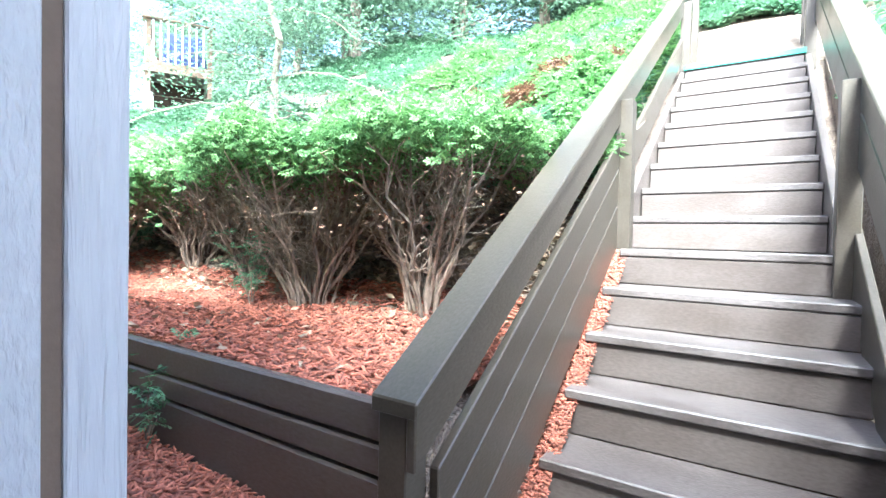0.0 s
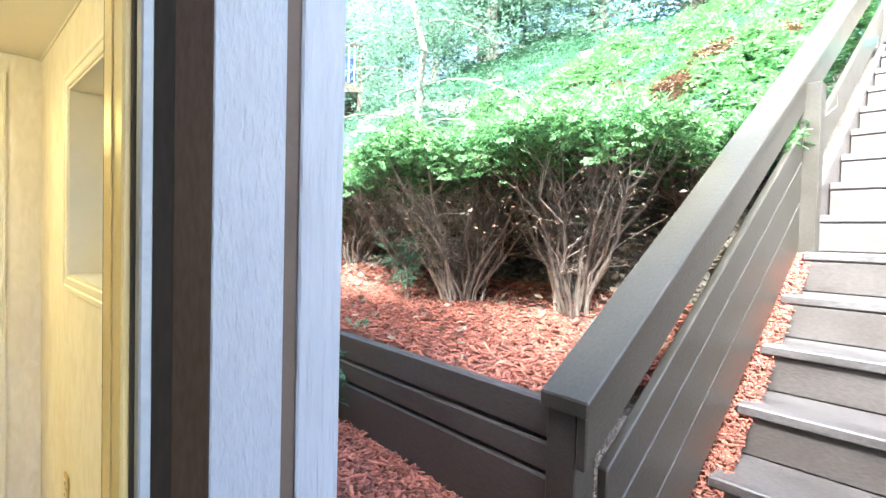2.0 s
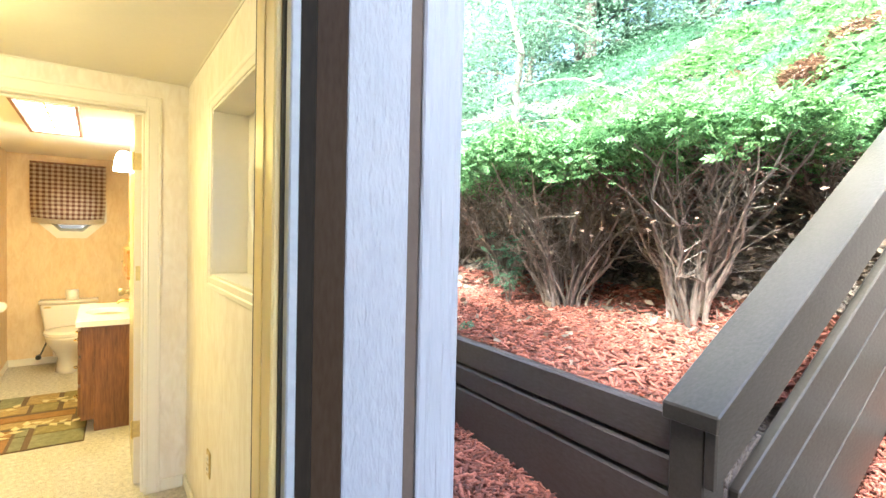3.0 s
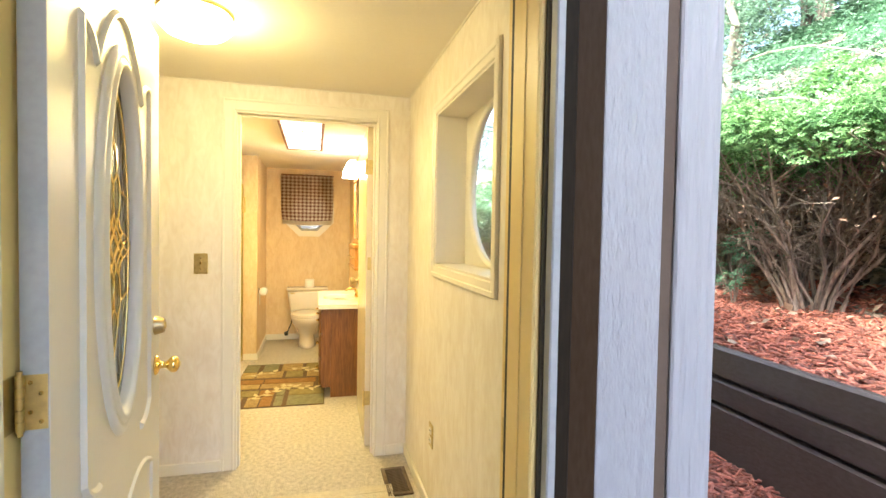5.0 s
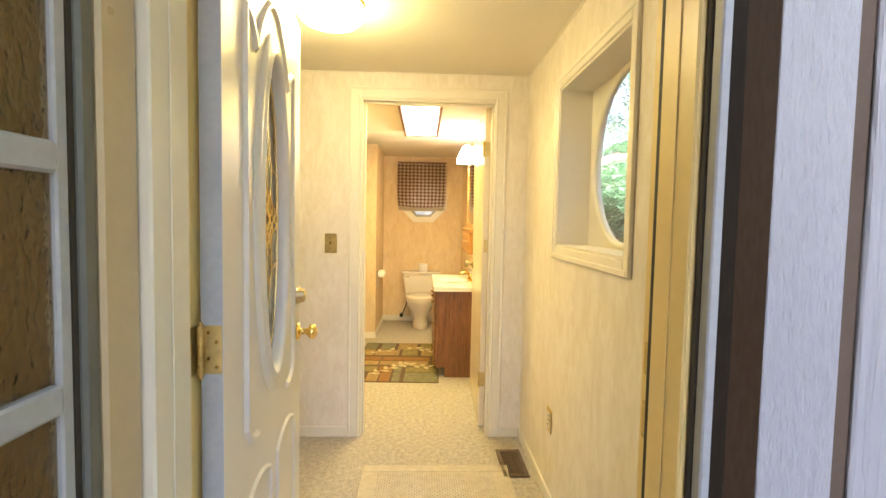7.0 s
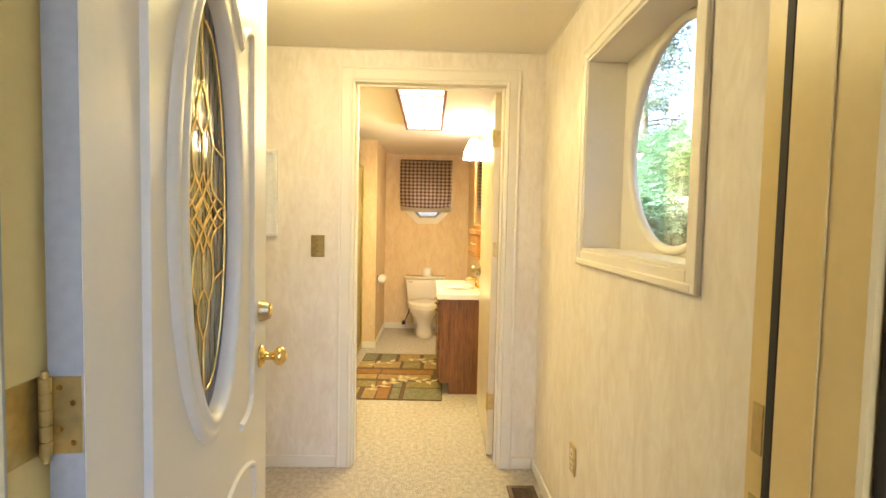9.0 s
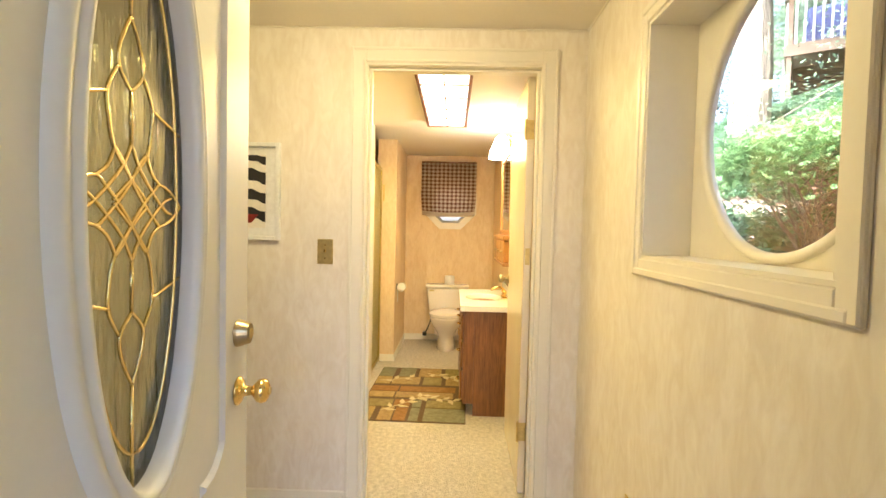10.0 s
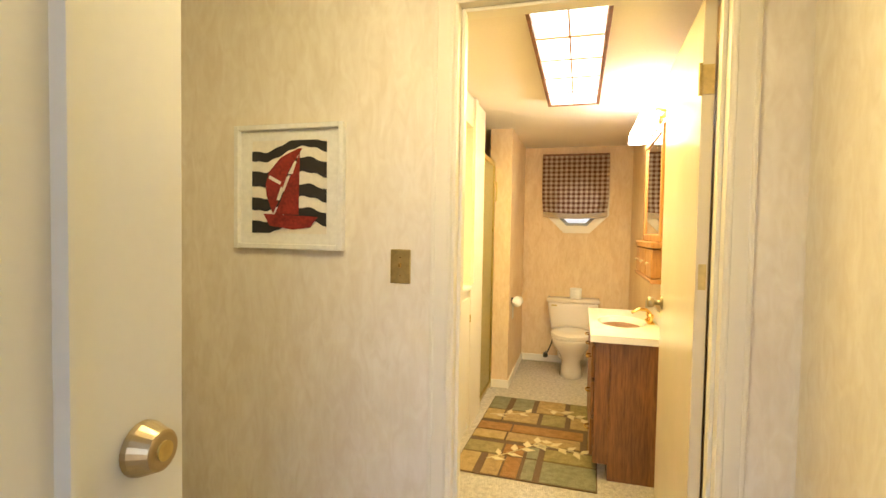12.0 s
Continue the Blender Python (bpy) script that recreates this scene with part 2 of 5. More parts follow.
def thing(name, m, label, category, group=""):
    ob = new(name)
    ob.empty_display_size = 0.1
    ob.matrix_world = m
    return tagged(ob, label, category, group)


def setting(name, bm, material, label="", parent=None):
    ob = part(name, bm, material, parent)
    return tagged(ob, label, kind="structure")


def box(x0, x1, y0, y1, z0, z1, bevel=0.0, bm=None, segments=1):
    own = bmesh.new()
    bmesh.ops.create_cube(own, size=1.0)
    for v in own.verts:
        v.co = Vector(((x0 + x1) / 2 + v.co.x * (x1 - x0), (y0 + y1) / 2 + v.co.y * (y1 - y0), (z0 + z1) / 2 + v.co.z * (z1 - z0)))
    if bevel:
        bmesh.ops.bevel(own, geom=own.edges[:], offset=bevel, segments=segments, affect="EDGES", profile=0.6)
    if bm is None:
        return own
    me = mesh_of("tmp", own)
    bm.from_mesh(me)
    bpy.data.meshes.remove(me)
    return bm


def boxes(rows, bevel=0.0):
    bm = bmesh.new()
    for r in rows:
        box(*r, bevel=bevel, bm=bm)
    return bm


def lathe(profile, n=24, axis="z", at=(0, 0, 0)):
    """A turned body from (radius, height) pairs."""
    bm = bmesh.new()
    rings = []
    for r, h in profile:
        ring = []
        for i in range(n):
            a = 2 * math.pi * i / n
            p = (r * math.cos(a), r * math.sin(a), h)
            if axis == "y":
                p = (p[0], p[2], p[1])
            elif axis == "x":
                p = (p[2], p[0], p[1])
            ring.append(bm.verts.new(Vector(p) + Vector(at)))
        rings.append(ring)
    for a, b in zip(rings, rings[1:]):
        for i in range(n):
            bm.faces.new((a[i], a[(i + 1) % n], b[(i + 1) % n], b[i]))
    bm.faces.new(rings[0])
    bm.faces.new(rings[-1])
    bmesh.ops.recalc_face_normals(bm, faces=bm.faces[:])
    return bm


def tube(bm, pts, r0, r1, n=5, closed=False):
    """A tube along points, tapering from r0 to r1."""
    pts = [Vector(p) for p in pts]
    rings = []
    for i, p in enumerate(pts):
        if closed:
            d = pts[(i + 1) % len(pts)] - pts[i - 1]
        else:
            d = pts[min(i + 1, len(pts) - 1)] - pts[max(i - 1, 0)]
        d = d.normalized() if d.length > 1e-6 else Vector((0, 0, 1))
        side = d.cross(Vector((0.31, 0.17, 0.93)))
        side = side.normalized() if side.length > 1e-4 else Vector((1, 0, 0))
        up = side.cross(d)
        r = r0 + (r1 - r0) * i / max(1, len(pts) - 1)
        rings.append([bm.verts.new(p + side * (r * math.cos(2 * math.pi * k / n)) + up * (r * math.sin(2 * math.pi * k / n))) for k in range(n)])
    pairs = list(zip(rings, rings[1:])) + ([(rings[-1], rings[0])] if closed else [])
    for a, b in pairs:
        for k in range(n):
            bm.faces.new((a[k], a[(k + 1) % n], b[(k + 1) % n], b[k]))
    if not closed:
        bm.faces.new(rings[0][::-1])
        bm.faces.new(rings[-1])
    return bm


def ring_plate(outer, inner, y0, y1):
    """A plate in x-z between two closed outlines with equal counts, from y0 to y1."""
    bm = bmesh.new()
    lo = [[bm.verts.new((x, y, z)) for x, z in o] for o in (outer, inner) for y in (y0, y1)]
    a, b, c, d = lo
    n = len(outer)
    for i in range(n):
        j = (i + 1) % n
        bm.faces.new((a[i], a[j], c[j], c[i]))
        bm.faces.new((b[j], b[i], d[i], d[j]))
        bm.faces.new((a[j], a[i], b[i], b[j]))
        bm.faces.new((c[i], c[j], d[j], d[i]))
    bmesh.ops.recalc_face_normals(bm, faces=bm.faces[:])
    return bm


def ellipse(cx, cz, a, b, n=48):
    return [(cx + a * math.cos(2 * math.pi * i / n), cz + b * math.sin(2 * math.pi * i / n)) for i in range(n)]


def rect_round(x0, x1, z0, z1, cx, cz, n=48):
    """Points of a rectangle seen from (cx, cz) at n even angles, so that it can be bridged with an ellipse."""
    out = []
    for i in range(n):
        a = 2 * math.pi * i / n
        dx, dz = math.cos(a), math.sin(a)
        k = min(((x1 - cx) / dx if dx > 1e-9 else (x0 - cx) / dx if dx < -1e-9 else 1e9), ((z1 - cz) / dz if dz > 1e-9 else (z0 - cz) / dz if dz < -1e-9 else 1e9))
        out.append([cx + dx * k, cz + dz * k])
    for corner in ((x0, z0), (x0, z1), (x1, z0), (x1, z1)):
        best = min(out, key=lambda p: (p[0] - corner[0]) ** 2 + (p[1] - corner[1]) ** 2)
        best[0], best[1] = corner
    return [tuple(p) for p in out]


def oval_moulding(cx, cz, a, b, profile, n=64):
    """A rounded moulding round an oval: profile of (growth, y) from the outside in."""
    bm = bmesh.new()
    rings = [[bm.verts.new((x, y, z)) for x, z in ellipse(cx, cz, a + g, b + g, n)] for g, y in profile]
    for p, q in zip(rings, rings[1:]):
        for i in range(n):
            bm.faces.new((p[i], p[(i + 1) % n], q[(i + 1) % n], q[i]))
    bmesh.ops.recalc_face_normals(bm, faces=bm.faces[:])
    return bm


def disc(points, y0, y1):
    """A flat plate in x-z from a closed outline."""
    bm = bmesh.new()
    a = [bm.verts.new((x, y0, z)) for x, z in points]
    b = [bm.verts.new((x, y1, z)) for x, z in points]
    bm.faces.new(a)
    bm.faces.new(b[::-1])
    for i in range(len(points)):
        j = (i + 1) % len(points)
        bm.faces.new((a[j], a[i], b[i], b[j]))
    bmesh.ops.recalc_face_normals(bm, faces=bm.faces[:])
    return bm


def batch(name, tv, tf, pos, rot, scale, material, parent=None, label="", kind="stuff"):
    """Many copies of a small template in one mesh: positions, rotation matrices and scales as arrays."""
    tv = np.asarray(tv, float)
    n, k = len(pos), len(tv)
    v = np.einsum("nij,nkj->nki", rot, tv[None] * scale[:, None, :]) + pos[:, None, :]
    v = v.reshape(-1, 3)
    faces = [tuple(f) for f in tf]
    me = bpy.data.meshes.new(name)
    loops = np.concatenate([np.asarray(f) for f in faces])
    sizes = np.array([len(f) for f in faces])
    all_loops = (loops[None] + (np.arange(n) * k)[:, None]).ravel()
    all_sizes = np.tile(sizes, n)
    me.vertices.add(len(v))
    me.vertices.foreach_set("co", v.ravel())
    me.loops.add(len(all_loops))
    me.loops.foreach_set("vertex_index", all_loops.astype(np.int32))
    me.polygons.add(len(all_sizes))
    starts = np.concatenate([[0], np.cumsum(all_sizes)[:-1]])
    me.polygons.foreach_set("loop_start", starts.astype(np.int32))
    me.update(calc_edges=True)
    me.materials.append(material)
    ob = new(name, me)
    if parent is not None:
        ob.parent = parent
    return tagged(ob, label, kind=kind)


def turns(n, rng, flat=1.0):
    """Random rotations; flat below 1 keeps the template's z near upright."""
    yaw = rng.uniform(0, 2 * np.pi, n)
    tilt = rng.normal(0, 1.0, n) * flat
    roll = rng.normal(0, 1.0, n) * flat
    cy, sy, ct, st, cr, sr = np.cos(yaw), np.sin(yaw), np.cos(tilt), np.sin(tilt), np.cos(roll), np.sin(roll)
    z, o = np.zeros(n), np.ones(n)
    rz = np.stack([np.stack([cy, -sy, z], 1), np.stack([sy, cy, z], 1), np.stack([z, z, o], 1)], 1)
    rx = np.stack([np.stack([o, z, z], 1), np.stack([z, ct, -st], 1), np.stack([z, st, ct], 1)], 1)
    ry = np.stack([np.stack([cr, z, sr], 1), np.stack([z, o, z], 1), np.stack([-sr, z, cr], 1)], 1)
    return rz @ rx @ ry


LEAF_V = [(0, 0, 0), (0.5, 0.22, 0.06), (1, 0, -0.05), (0.5, -0.22, 0.06)]
LEAF_F = [(0, 1, 2), (0, 2, 3)]
FROND_V, FROND_F = [], []      # a feathery sprig of seven leaflets
for fx, side, fl in ((0.10, 1, 0.36), (0.10, -1, 0.36), (0.36, 1, 0.38), (0.36, -1, 0.38), (0.60, 1, 0.34), (0.60, -1, 0.34), (0.70, 0, 0.32)):
    fdx, fdy = (math.cos(0.75), side * math.sin(0.75)) if side else (1.0, 0.0)
    fn = len(FROND_V)
    for fa, fw, fz in ((0, 0, 0.02), (0.5, 0.085, 0.05), (1, 0, -0.03), (0.5, -0.085, 0.05)):
        FROND_V.append((fx + fdx * fa * fl - fdy * fw, fdy * fa * fl + fdx * fw, fz - 0.10 * fx * fx))
    FROND_F.append((fn, fn + 1, fn + 2, fn + 3))
ROSETTE_V, ROSETTE_F = [], []  # five leaves spreading from one stalk
for fi in range(5):
    fa = fi * 1.2566
    fn = len(ROSETTE_V)
    for fr_, fw, fz in ((0.05, 0, 0), (0.5, 0.2, 0.16), (1, 0, 0.10), (0.5, -0.2, 0.16)):
        ROSETTE_V.append((fr_ * math.cos(fa) - fw * math.sin(fa), fr_ * math.sin(fa) + fw * math.cos(fa), fz))
    ROSETTE_F.append((fn, fn + 1, fn + 2, fn + 3))
CHIP_V = [(-.5, -.5, 0), (.5, -.35, 0), (.5, .35, 0), (-.5, .5, 0), (-.42, -.4, 1), (.4, -.3, 1), (.42, .3, 1), (-.4, .4, 1)]
CHIP_F = [(0, 3, 2, 1), (4, 5, 6, 7), (0, 1, 5, 4), (1, 2, 6, 5), (2, 3, 7, 6), (3, 0, 4, 7)]

# ---- the house: plan ----
CEIL, BCEIL = 2.19, 2.145
FAR, FAR2 = -3.20, -3.32          # wall between hall and bathroom
RIGHT = 0.70                      # hall's window wall
FRONT_IN, FRONT_OUT = -1.315, -1.12  # entrance wall
BACK = -6.66
OUT_Y = 0.94                      # outer face of the window wall
LEFT = -1.5

setting("floor", boxes([(-6.8, -1.10, -1.62, 0.94, -0.12, 0.0)]), M["carpet"], "beige looped carpet floor of hall and bathroom")
setting("ceiling", boxes([(-3.26, -1.12, -1.62, 0.94, CEIL, CEIL + 0.1), (-6.8, -3.26, -1.62, 0.94, BCEIL, CEIL + 0.1)]), M["ceiling"], "cream painted ceiling")
# wall between hall and bathroom, with a doorway
DY0, DY1, DZ = -0.296, 0.518, 2.042
setting("wall_west", boxes([(FAR2, FAR, LEFT, DY0, 0, CEIL), (FAR2, FAR, DY1, RIGHT, 0, CEIL), (FAR2, FAR, DY0, DY1, DZ, CEIL)]), M["wallpaper"], "marbled cream wallpapered wall with a doorway")
setting("wall_south", boxes([(-3.2, FRONT_IN, LEFT - 0.12, LEFT, 0, CEIL)]), M["wallpaper"], "marbled cream wallpapered wall")

# window wall: inner leaf with a square niche, outer leaf with an oval opening
WX0, WX1, WZ0, WZ1 = -2.495, -1.72, 1.215, 1.93
GX, GZ, GA, GB = -2.10, 1.578, 0.315, 0.325
NICHE = 0.845
setting("wall_north", boxes([(FAR2, WX0, RIGHT, NICHE, 0, CEIL), (WX1, FRONT_IN, RIGHT, NICHE, 0, CEIL), (WX0, WX1, RIGHT, NICHE, 0, WZ0), (WX0, WX1, RIGHT, NICHE, WZ1, CEIL)]),
        M["wallpaper"], "marbled cream wallpapered wall with a square window niche")
NSEG = 64
outer = rect_round(-2.9, -1.4, 0.9, 2.2, GX, GZ, NSEG)
setting("wall_north_outer", ring_plate(outer, ellipse(GX, GZ, GA + 0.19, GB + 0.19, NSEG), NICHE + 0.03, OUT_Y), M["siding"], "white vertical siding of the house")
setting("wall_north_siding", boxes([(-6.9, -2.9, NICHE + 0.005, OUT_Y, 0, 2.6), (-1.4, FRONT_OUT - 0.02, NICHE + 0.005, OUT_Y, 0, 2.6), (-2.9, -1.4, NICHE + 0.005, OUT_Y, 0, 0.9), (-2.9, -1.4, NICHE + 0.005, OUT_Y, 2.2, 2.6)]),
        M["siding"], "white vertical siding of the house")

win = thing("window_1", pose(0, 0, 0), "oval window in a cream square niche with moulded casing", "window")
win["kind"] = "structure"
n_in = rect_round(WX0, WX1, WZ0, WZ1, GX, GZ, NSEG)
part("oval_panel", ring_plate(n_in, ellipse(GX, GZ, GA + 0.012, GB + 0.012, NSEG), NICHE - 0.002, NICHE + 0.028), M["trim"], win)
part("oval_moulding", oval_moulding(GX, GZ, GA, GB, ((0.026, NICHE - 0.002), (0.025, NICHE - 0.008), (0.018, NICHE - 0.012), (0.010, NICHE - 0.010), (0.004, NICHE - 0.006), (0.0, NICHE - 0.002), (0.0, NICHE + 0.010)), NSEG), M["trim"], win, smooth=True)
part("pane", disc(ellipse(GX, GZ, GA + 0.01, GB + 0.01, NSEG), NICHE + 0.008, NICHE + 0.013), M["pane"], win).visible_shadow = False
LT = 0.012   # niche lining
part("niche_lining", boxes([(WX0 + 0.001, WX0 + LT, RIGHT - 0.002, NICHE - 0.003, WZ0 + LT, WZ1 - LT), (WX1 - LT, WX1 - 0.001, RIGHT - 0.002, NICHE - 0.003, WZ0 + LT, WZ1 - LT),
                            (WX0 + 0.001, WX1 - 0.001, RIGHT - 0.002, NICHE - 0.003, WZ0 + 0.001, WZ0 + LT - 0.001), (WX0 + 0.001, WX1 - 0.001, RIGHT - 0.002, NICHE - 0.003, WZ1 - LT + 0.001, WZ1 - 0.001)]), M["trim"], win)


def casing(parent, plane, sign, axis, a0, a1, b0, b1, w, sides="lrtb", mat_=None, deep=1.0):
    """A stepped moulded casing round an opening; plane is the wall face, sign its outward side."""
    mat_ = mat_ or M["trim"]
    steps = ((0.0, 1.0, 0.012), (0.55, 0.96, 0.018)) if deep < 1 else ((0.0, 1.0, 0.011), (0.04, 0.20, 0.0145), (0.31, 0.37, 0.0125), (0.47, 0.53, 0.0125), (0.63, 0.69, 0.0125), (0.79, 0.985, 0.0165))
    for f0, f1, t in steps:
        o0, o1 = w * f0, w * f1
        rows = []
        if "l" in sides:
            rows.append((a0 - o1, a0 - o0, (b0 - o1 if "b" in sides else b0), b1 + o1))
        if "r" in sides:
            rows.append((a1 + o0, a1 + o1, (b0 - o1 if "b" in sides else b0), b1 + o1))
        if "t" in sides:
            rows.append((a0 - o0, a1 + o0, b1 + o0, b1 + o1))
        if "b" in sides:
            rows.append((a0 - o0, a1 + o0, b0 - o1, b0 - o0))
        p0, p1 = sorted((plane - sign * 0.001, plane + sign * t * deep))
        for r in rows:
            if axis == "x":
                part("casing", box(p0, p1, r[0], r[1], r[2], r[3], 0.003), mat_, parent)
            else:
                part("casing", box(r[0], r[1], p0, p1, r[2], r[3], 0.003), mat_, parent)


casing(win, RIGHT, -1, "y", WX0, WX1, WZ0, WZ1, 0.052, deep=0.75)

# bathroom doorway: lining, casing
dw = thing("door_frame_1", pose(0, 0, 0), "cream moulded casing and jambs of the bathroom doorway", "door frame")
dw["kind"] = "structure"
part("jamb", box(FAR2 - 0.008, FAR + 0.006, DY0, DY0 + 0.018, 0, DZ - 0.019, 0.002), M["trim"], dw)
part("jamb", box(FAR2 - 0.008, FAR + 0.006, DY1 - 0.018, DY1, 0, DZ - 0.019, 0.002), M["trim"], dw)
part("head", box(FAR2 - 0.008, FAR + 0.006, DY0, DY1, DZ - 0.018, DZ, 0.002), M["trim"], dw)
part("stop", box(-3.27, -3.235, DY0 + 0.018, DY0 + 0.03, 0, DZ - 0.02, 0.002), M["trim"], dw)
part("stop", box(-3.27, -3.235, DY1 - 0.03, DY1 - 0.018, 0, DZ - 0.02, 0.002), M["trim"], dw)
part("stop", box(-3.27, -3.235, DY0 + 0.031, DY1 - 0.031, DZ - 0.031, DZ - 0.019, 0.002), M["trim"], dw)
casing(dw, FAR, 1, "x", DY0 + 0.008, DY1 - 0.014, 0, DZ - 0.010, 0.070, "lrt")

bb = thing("baseboard", pose(0, 0, 0), "low cream painted baseboard", "baseboard")
bb["kind"] = "structure"
for r in ((FAR, FAR + 0.012, LEFT, DY0 - 0.063, 0, 0.065), (FAR, FAR + 0.012, DY1 + 0.057, RIGHT - 0.013, 0, 0.065), (FAR, FRONT_IN, RIGHT - 0.012, RIGHT, 0, 0.065),
          (BACK, BACK + 0.012, -0.44, 0.58, 0, 0.07), (BACK + 0.013, -5.68, -0.44, -0.428, 0, 0.07), (-5.68, -5.668, -0.625, -0.428, 0, 0.07)):
    part("board", box(*r, bevel=0.004), M["trim"], bb)

# bathroom shell
setting("wall_bath_north", boxes([(BACK - 0.12, FAR2, 0.58, RIGHT, 0, BCEIL)]), M["bathpaper"], "cream wallpapered bathroom wall")
setting("wall_bath_pier", boxes([(BACK, -5.68, -0.62, -0.44, 0, BCEIL)]), M["bathpaper"], "wallpapered partition end beside the shower")
setting("wall_bath_south", boxes([(BACK - 0.12, FAR2, -1.52, -1.40, 0, BCEIL)]), M["bathpaper"], "wallpapered bathroom wall")
OY, OZ, OR = 0.075, 1.60, 0.235
octo = lambda r: [(OY + r / math.cos(math.pi / 8) * math.cos(math.pi / 8 + i * math.pi / 4), OZ + r / math.cos(math.pi / 8) * math.sin(math.pi / 8 + i * math.pi / 4)) for i in range(8)]
turn_x = Matrix(((0, -1, 0, 0), (1, 0, 0, 0), (0, 0, 1, 0), (0, 0, 0, 1)))   # x-z plates to y-z


def plate_x(outer, inner, x0, x1):
    bm = ring_plate(outer, inner, -x1, -x0)
    bmesh.ops.transform(bm, matrix=turn_x, verts=bm.verts[:])
    return bm


sq = rect_round(-1.40, 0.58, 0.0, BCEIL, OY, OZ, 64)
octo64 = []
o8 = octo(OR)
for i in range(64):
    a = 2 * math.pi * i / 64
    dx, dz = math.cos(a), math.sin(a)
    k = OR / max(dx * math.cos(j * math.pi / 4) + dz * math.sin(j * math.pi / 4) for j in range(8))
    octo64.append((OY + dx * k, OZ + dz * k))
setting("wall_bath_west", plate_x(sq, octo64, BACK - 0.12, BACK), M["bathpaper"], "cream wallpapered wall with an octagonal window")
w2 = thing("window_2", pose(0, 0, 0), "small octagonal window with cream casing", "window")
w2["kind"] = "structure"
part("casing", plate_x(octo(OR + 0.065), octo(OR - 0.006), BACK - 0.002, BACK + 0.018), M["trim"], w2)
part("sash", plate_x(octo(OR - 0.004), octo(OR - 0.035), BACK - 0.06, BACK - 0.03), M["metal_grey"], w2)
bm = disc(octo(OR - 0.03), -(BACK - 0.043), -(BACK - 0.047))
bmesh.ops.transform(bm, matrix=turn_x, verts=bm.verts[:])
part("pane", bm, M["pane"], w2).visible_shadow = False

# entrance wall and frame
setting("wall_east", boxes([(FRONT_IN, FRONT_OUT, 0.603, OUT_Y - 0.003, 0, 2.6), (FRONT_IN, FRONT_OUT, -0.397, 0.603, 2.09, 2.6)]), M["siding"], "white grooved plywood siding of the entrance wall")
setting("wall_east_south", boxes([(FRONT_IN, FRONT_OUT, LEFT - 0.12, -0.3975, 0, 2.6)]), M["brown_board"], "brown boarded wall beside the entrance")
fr = thing("door_frame_2", pose(0, 0, 0), "cream entrance door frame with dark weatherstrip and brown outer casing", "door frame")
fr["kind"] = "structure"
for y0, y1, s0, s1, a, b, paint in ((-0.3965, -0.372, -0.372, -0.34, -1.188, -1.062, "jamb_pale"), (0.578, 0.6025, 0.559, 0.578, -1.245, -1.117, "jamb")):
    part("jamb", box(FRONT_IN - 0.004, -1.115, y0, y1, 0, 2.088, 0.002), M["jamb"], fr)
    stop = part("stop", box(a, b, s0, s1, 0, 2.05, 0.004), M[paint], fr)
    edge = s1 if s0 < 0 else s0
    part("bead", box((a + b) / 2 - 0.006, (a + b) / 2 + 0.006, *sorted((edge + (0.0003 if s0 < 0 else -0.0003), edge + (0.003 if s0 < 0 else -0.003))), 0, 2.05, 0.001), M[paint], stop)
    part("weatherstrip", box(a - 0.018, a - 0.001, s0 + (0.003 if s0 > 0 else 0), s1 - (0 if s0 > 0 else 0.014), 0, 2.05, 0.002), M["rubber"] if s0 > 0 else M["metal_grey"], fr)
part("head", box(FRONT_IN - 0.004, -1.115, -0.371, 0.577, 2.055, 2.088, 0.002), M["jamb"], fr)
for z in (1.002, 0.232, 1.792):
    part("hinge_leaf", box(-1.272, -1.2085, -0.3725, -0.3695, z, z + 0.10), M["brass_dull"], fr, "aged brass hinge leaf")
part("strike_plate", box(-1.306, -1.286, 0.5765, 0.579, 0.86, 0.94), M["brass_dull"], fr)
part("strike_plate", box(-1.306, -1.286, 0.5765, 0.579, 1.0, 1.07), M["brass_dull"], fr)
# outer side: storm frame and brown casing
part("storm_frame", box(-1.099, -1.072, 0.574, 0.592, 0, 2.09, 0.003), M["metal_grey"], fr, "pale grey metal storm door frame")
part("storm_gasket", box(-1.114, -1.0995, 0.570, 0.592, 0, 2.09, 0.002), M["rubber"], fr)
part("outer_casing", box(-1.119, -1.100, 0.606, 0.696, 0, 2.18, 0.004), M["brown_gloss"], fr, "dark brown outer casing")
part("outer_casing", box(-1.119, -1.090, 0.593, 0.630, 0, 2.18, 0.004), M["brown_trim"], fr)
part("outer_casing", box(-1.119, -1.092, -0.50, -0.40, 0, 2.18, 0.004), M["brown_trim"], fr)
part("outer_casing", box(-1.119, -1.092, -0.40, 0.604, 2.09, 2.18, 0.004), M["brown_trim"], fr)
# siding boards beside the door; a brown strip paints the shade of their groove
sd = thing("siding", pose(0, 0, 0), "rough white painted siding boards with a shallow groove, its shade coloured brown", "siding")
sd["kind"] = "structure"
part("board", box(-1.1195, -1.107, 0.698, 0.841, 0, 2.6, 0.003), M["siding"], sd)
part("groove", box(-1.1195, -1.117, 0.842, 0.874, 0, 2.6), M["groove_shade"], sd)
part("corner_board", box(-1.1195, -1.107, 0.875, 0.981, 0, 2.6, 0.004), M["corner"], sd)
part("corner_board", box(-1.20, -1.1205, 0.9425, 0.979, 0, 2.6, 0.003), M["corner"], sd)

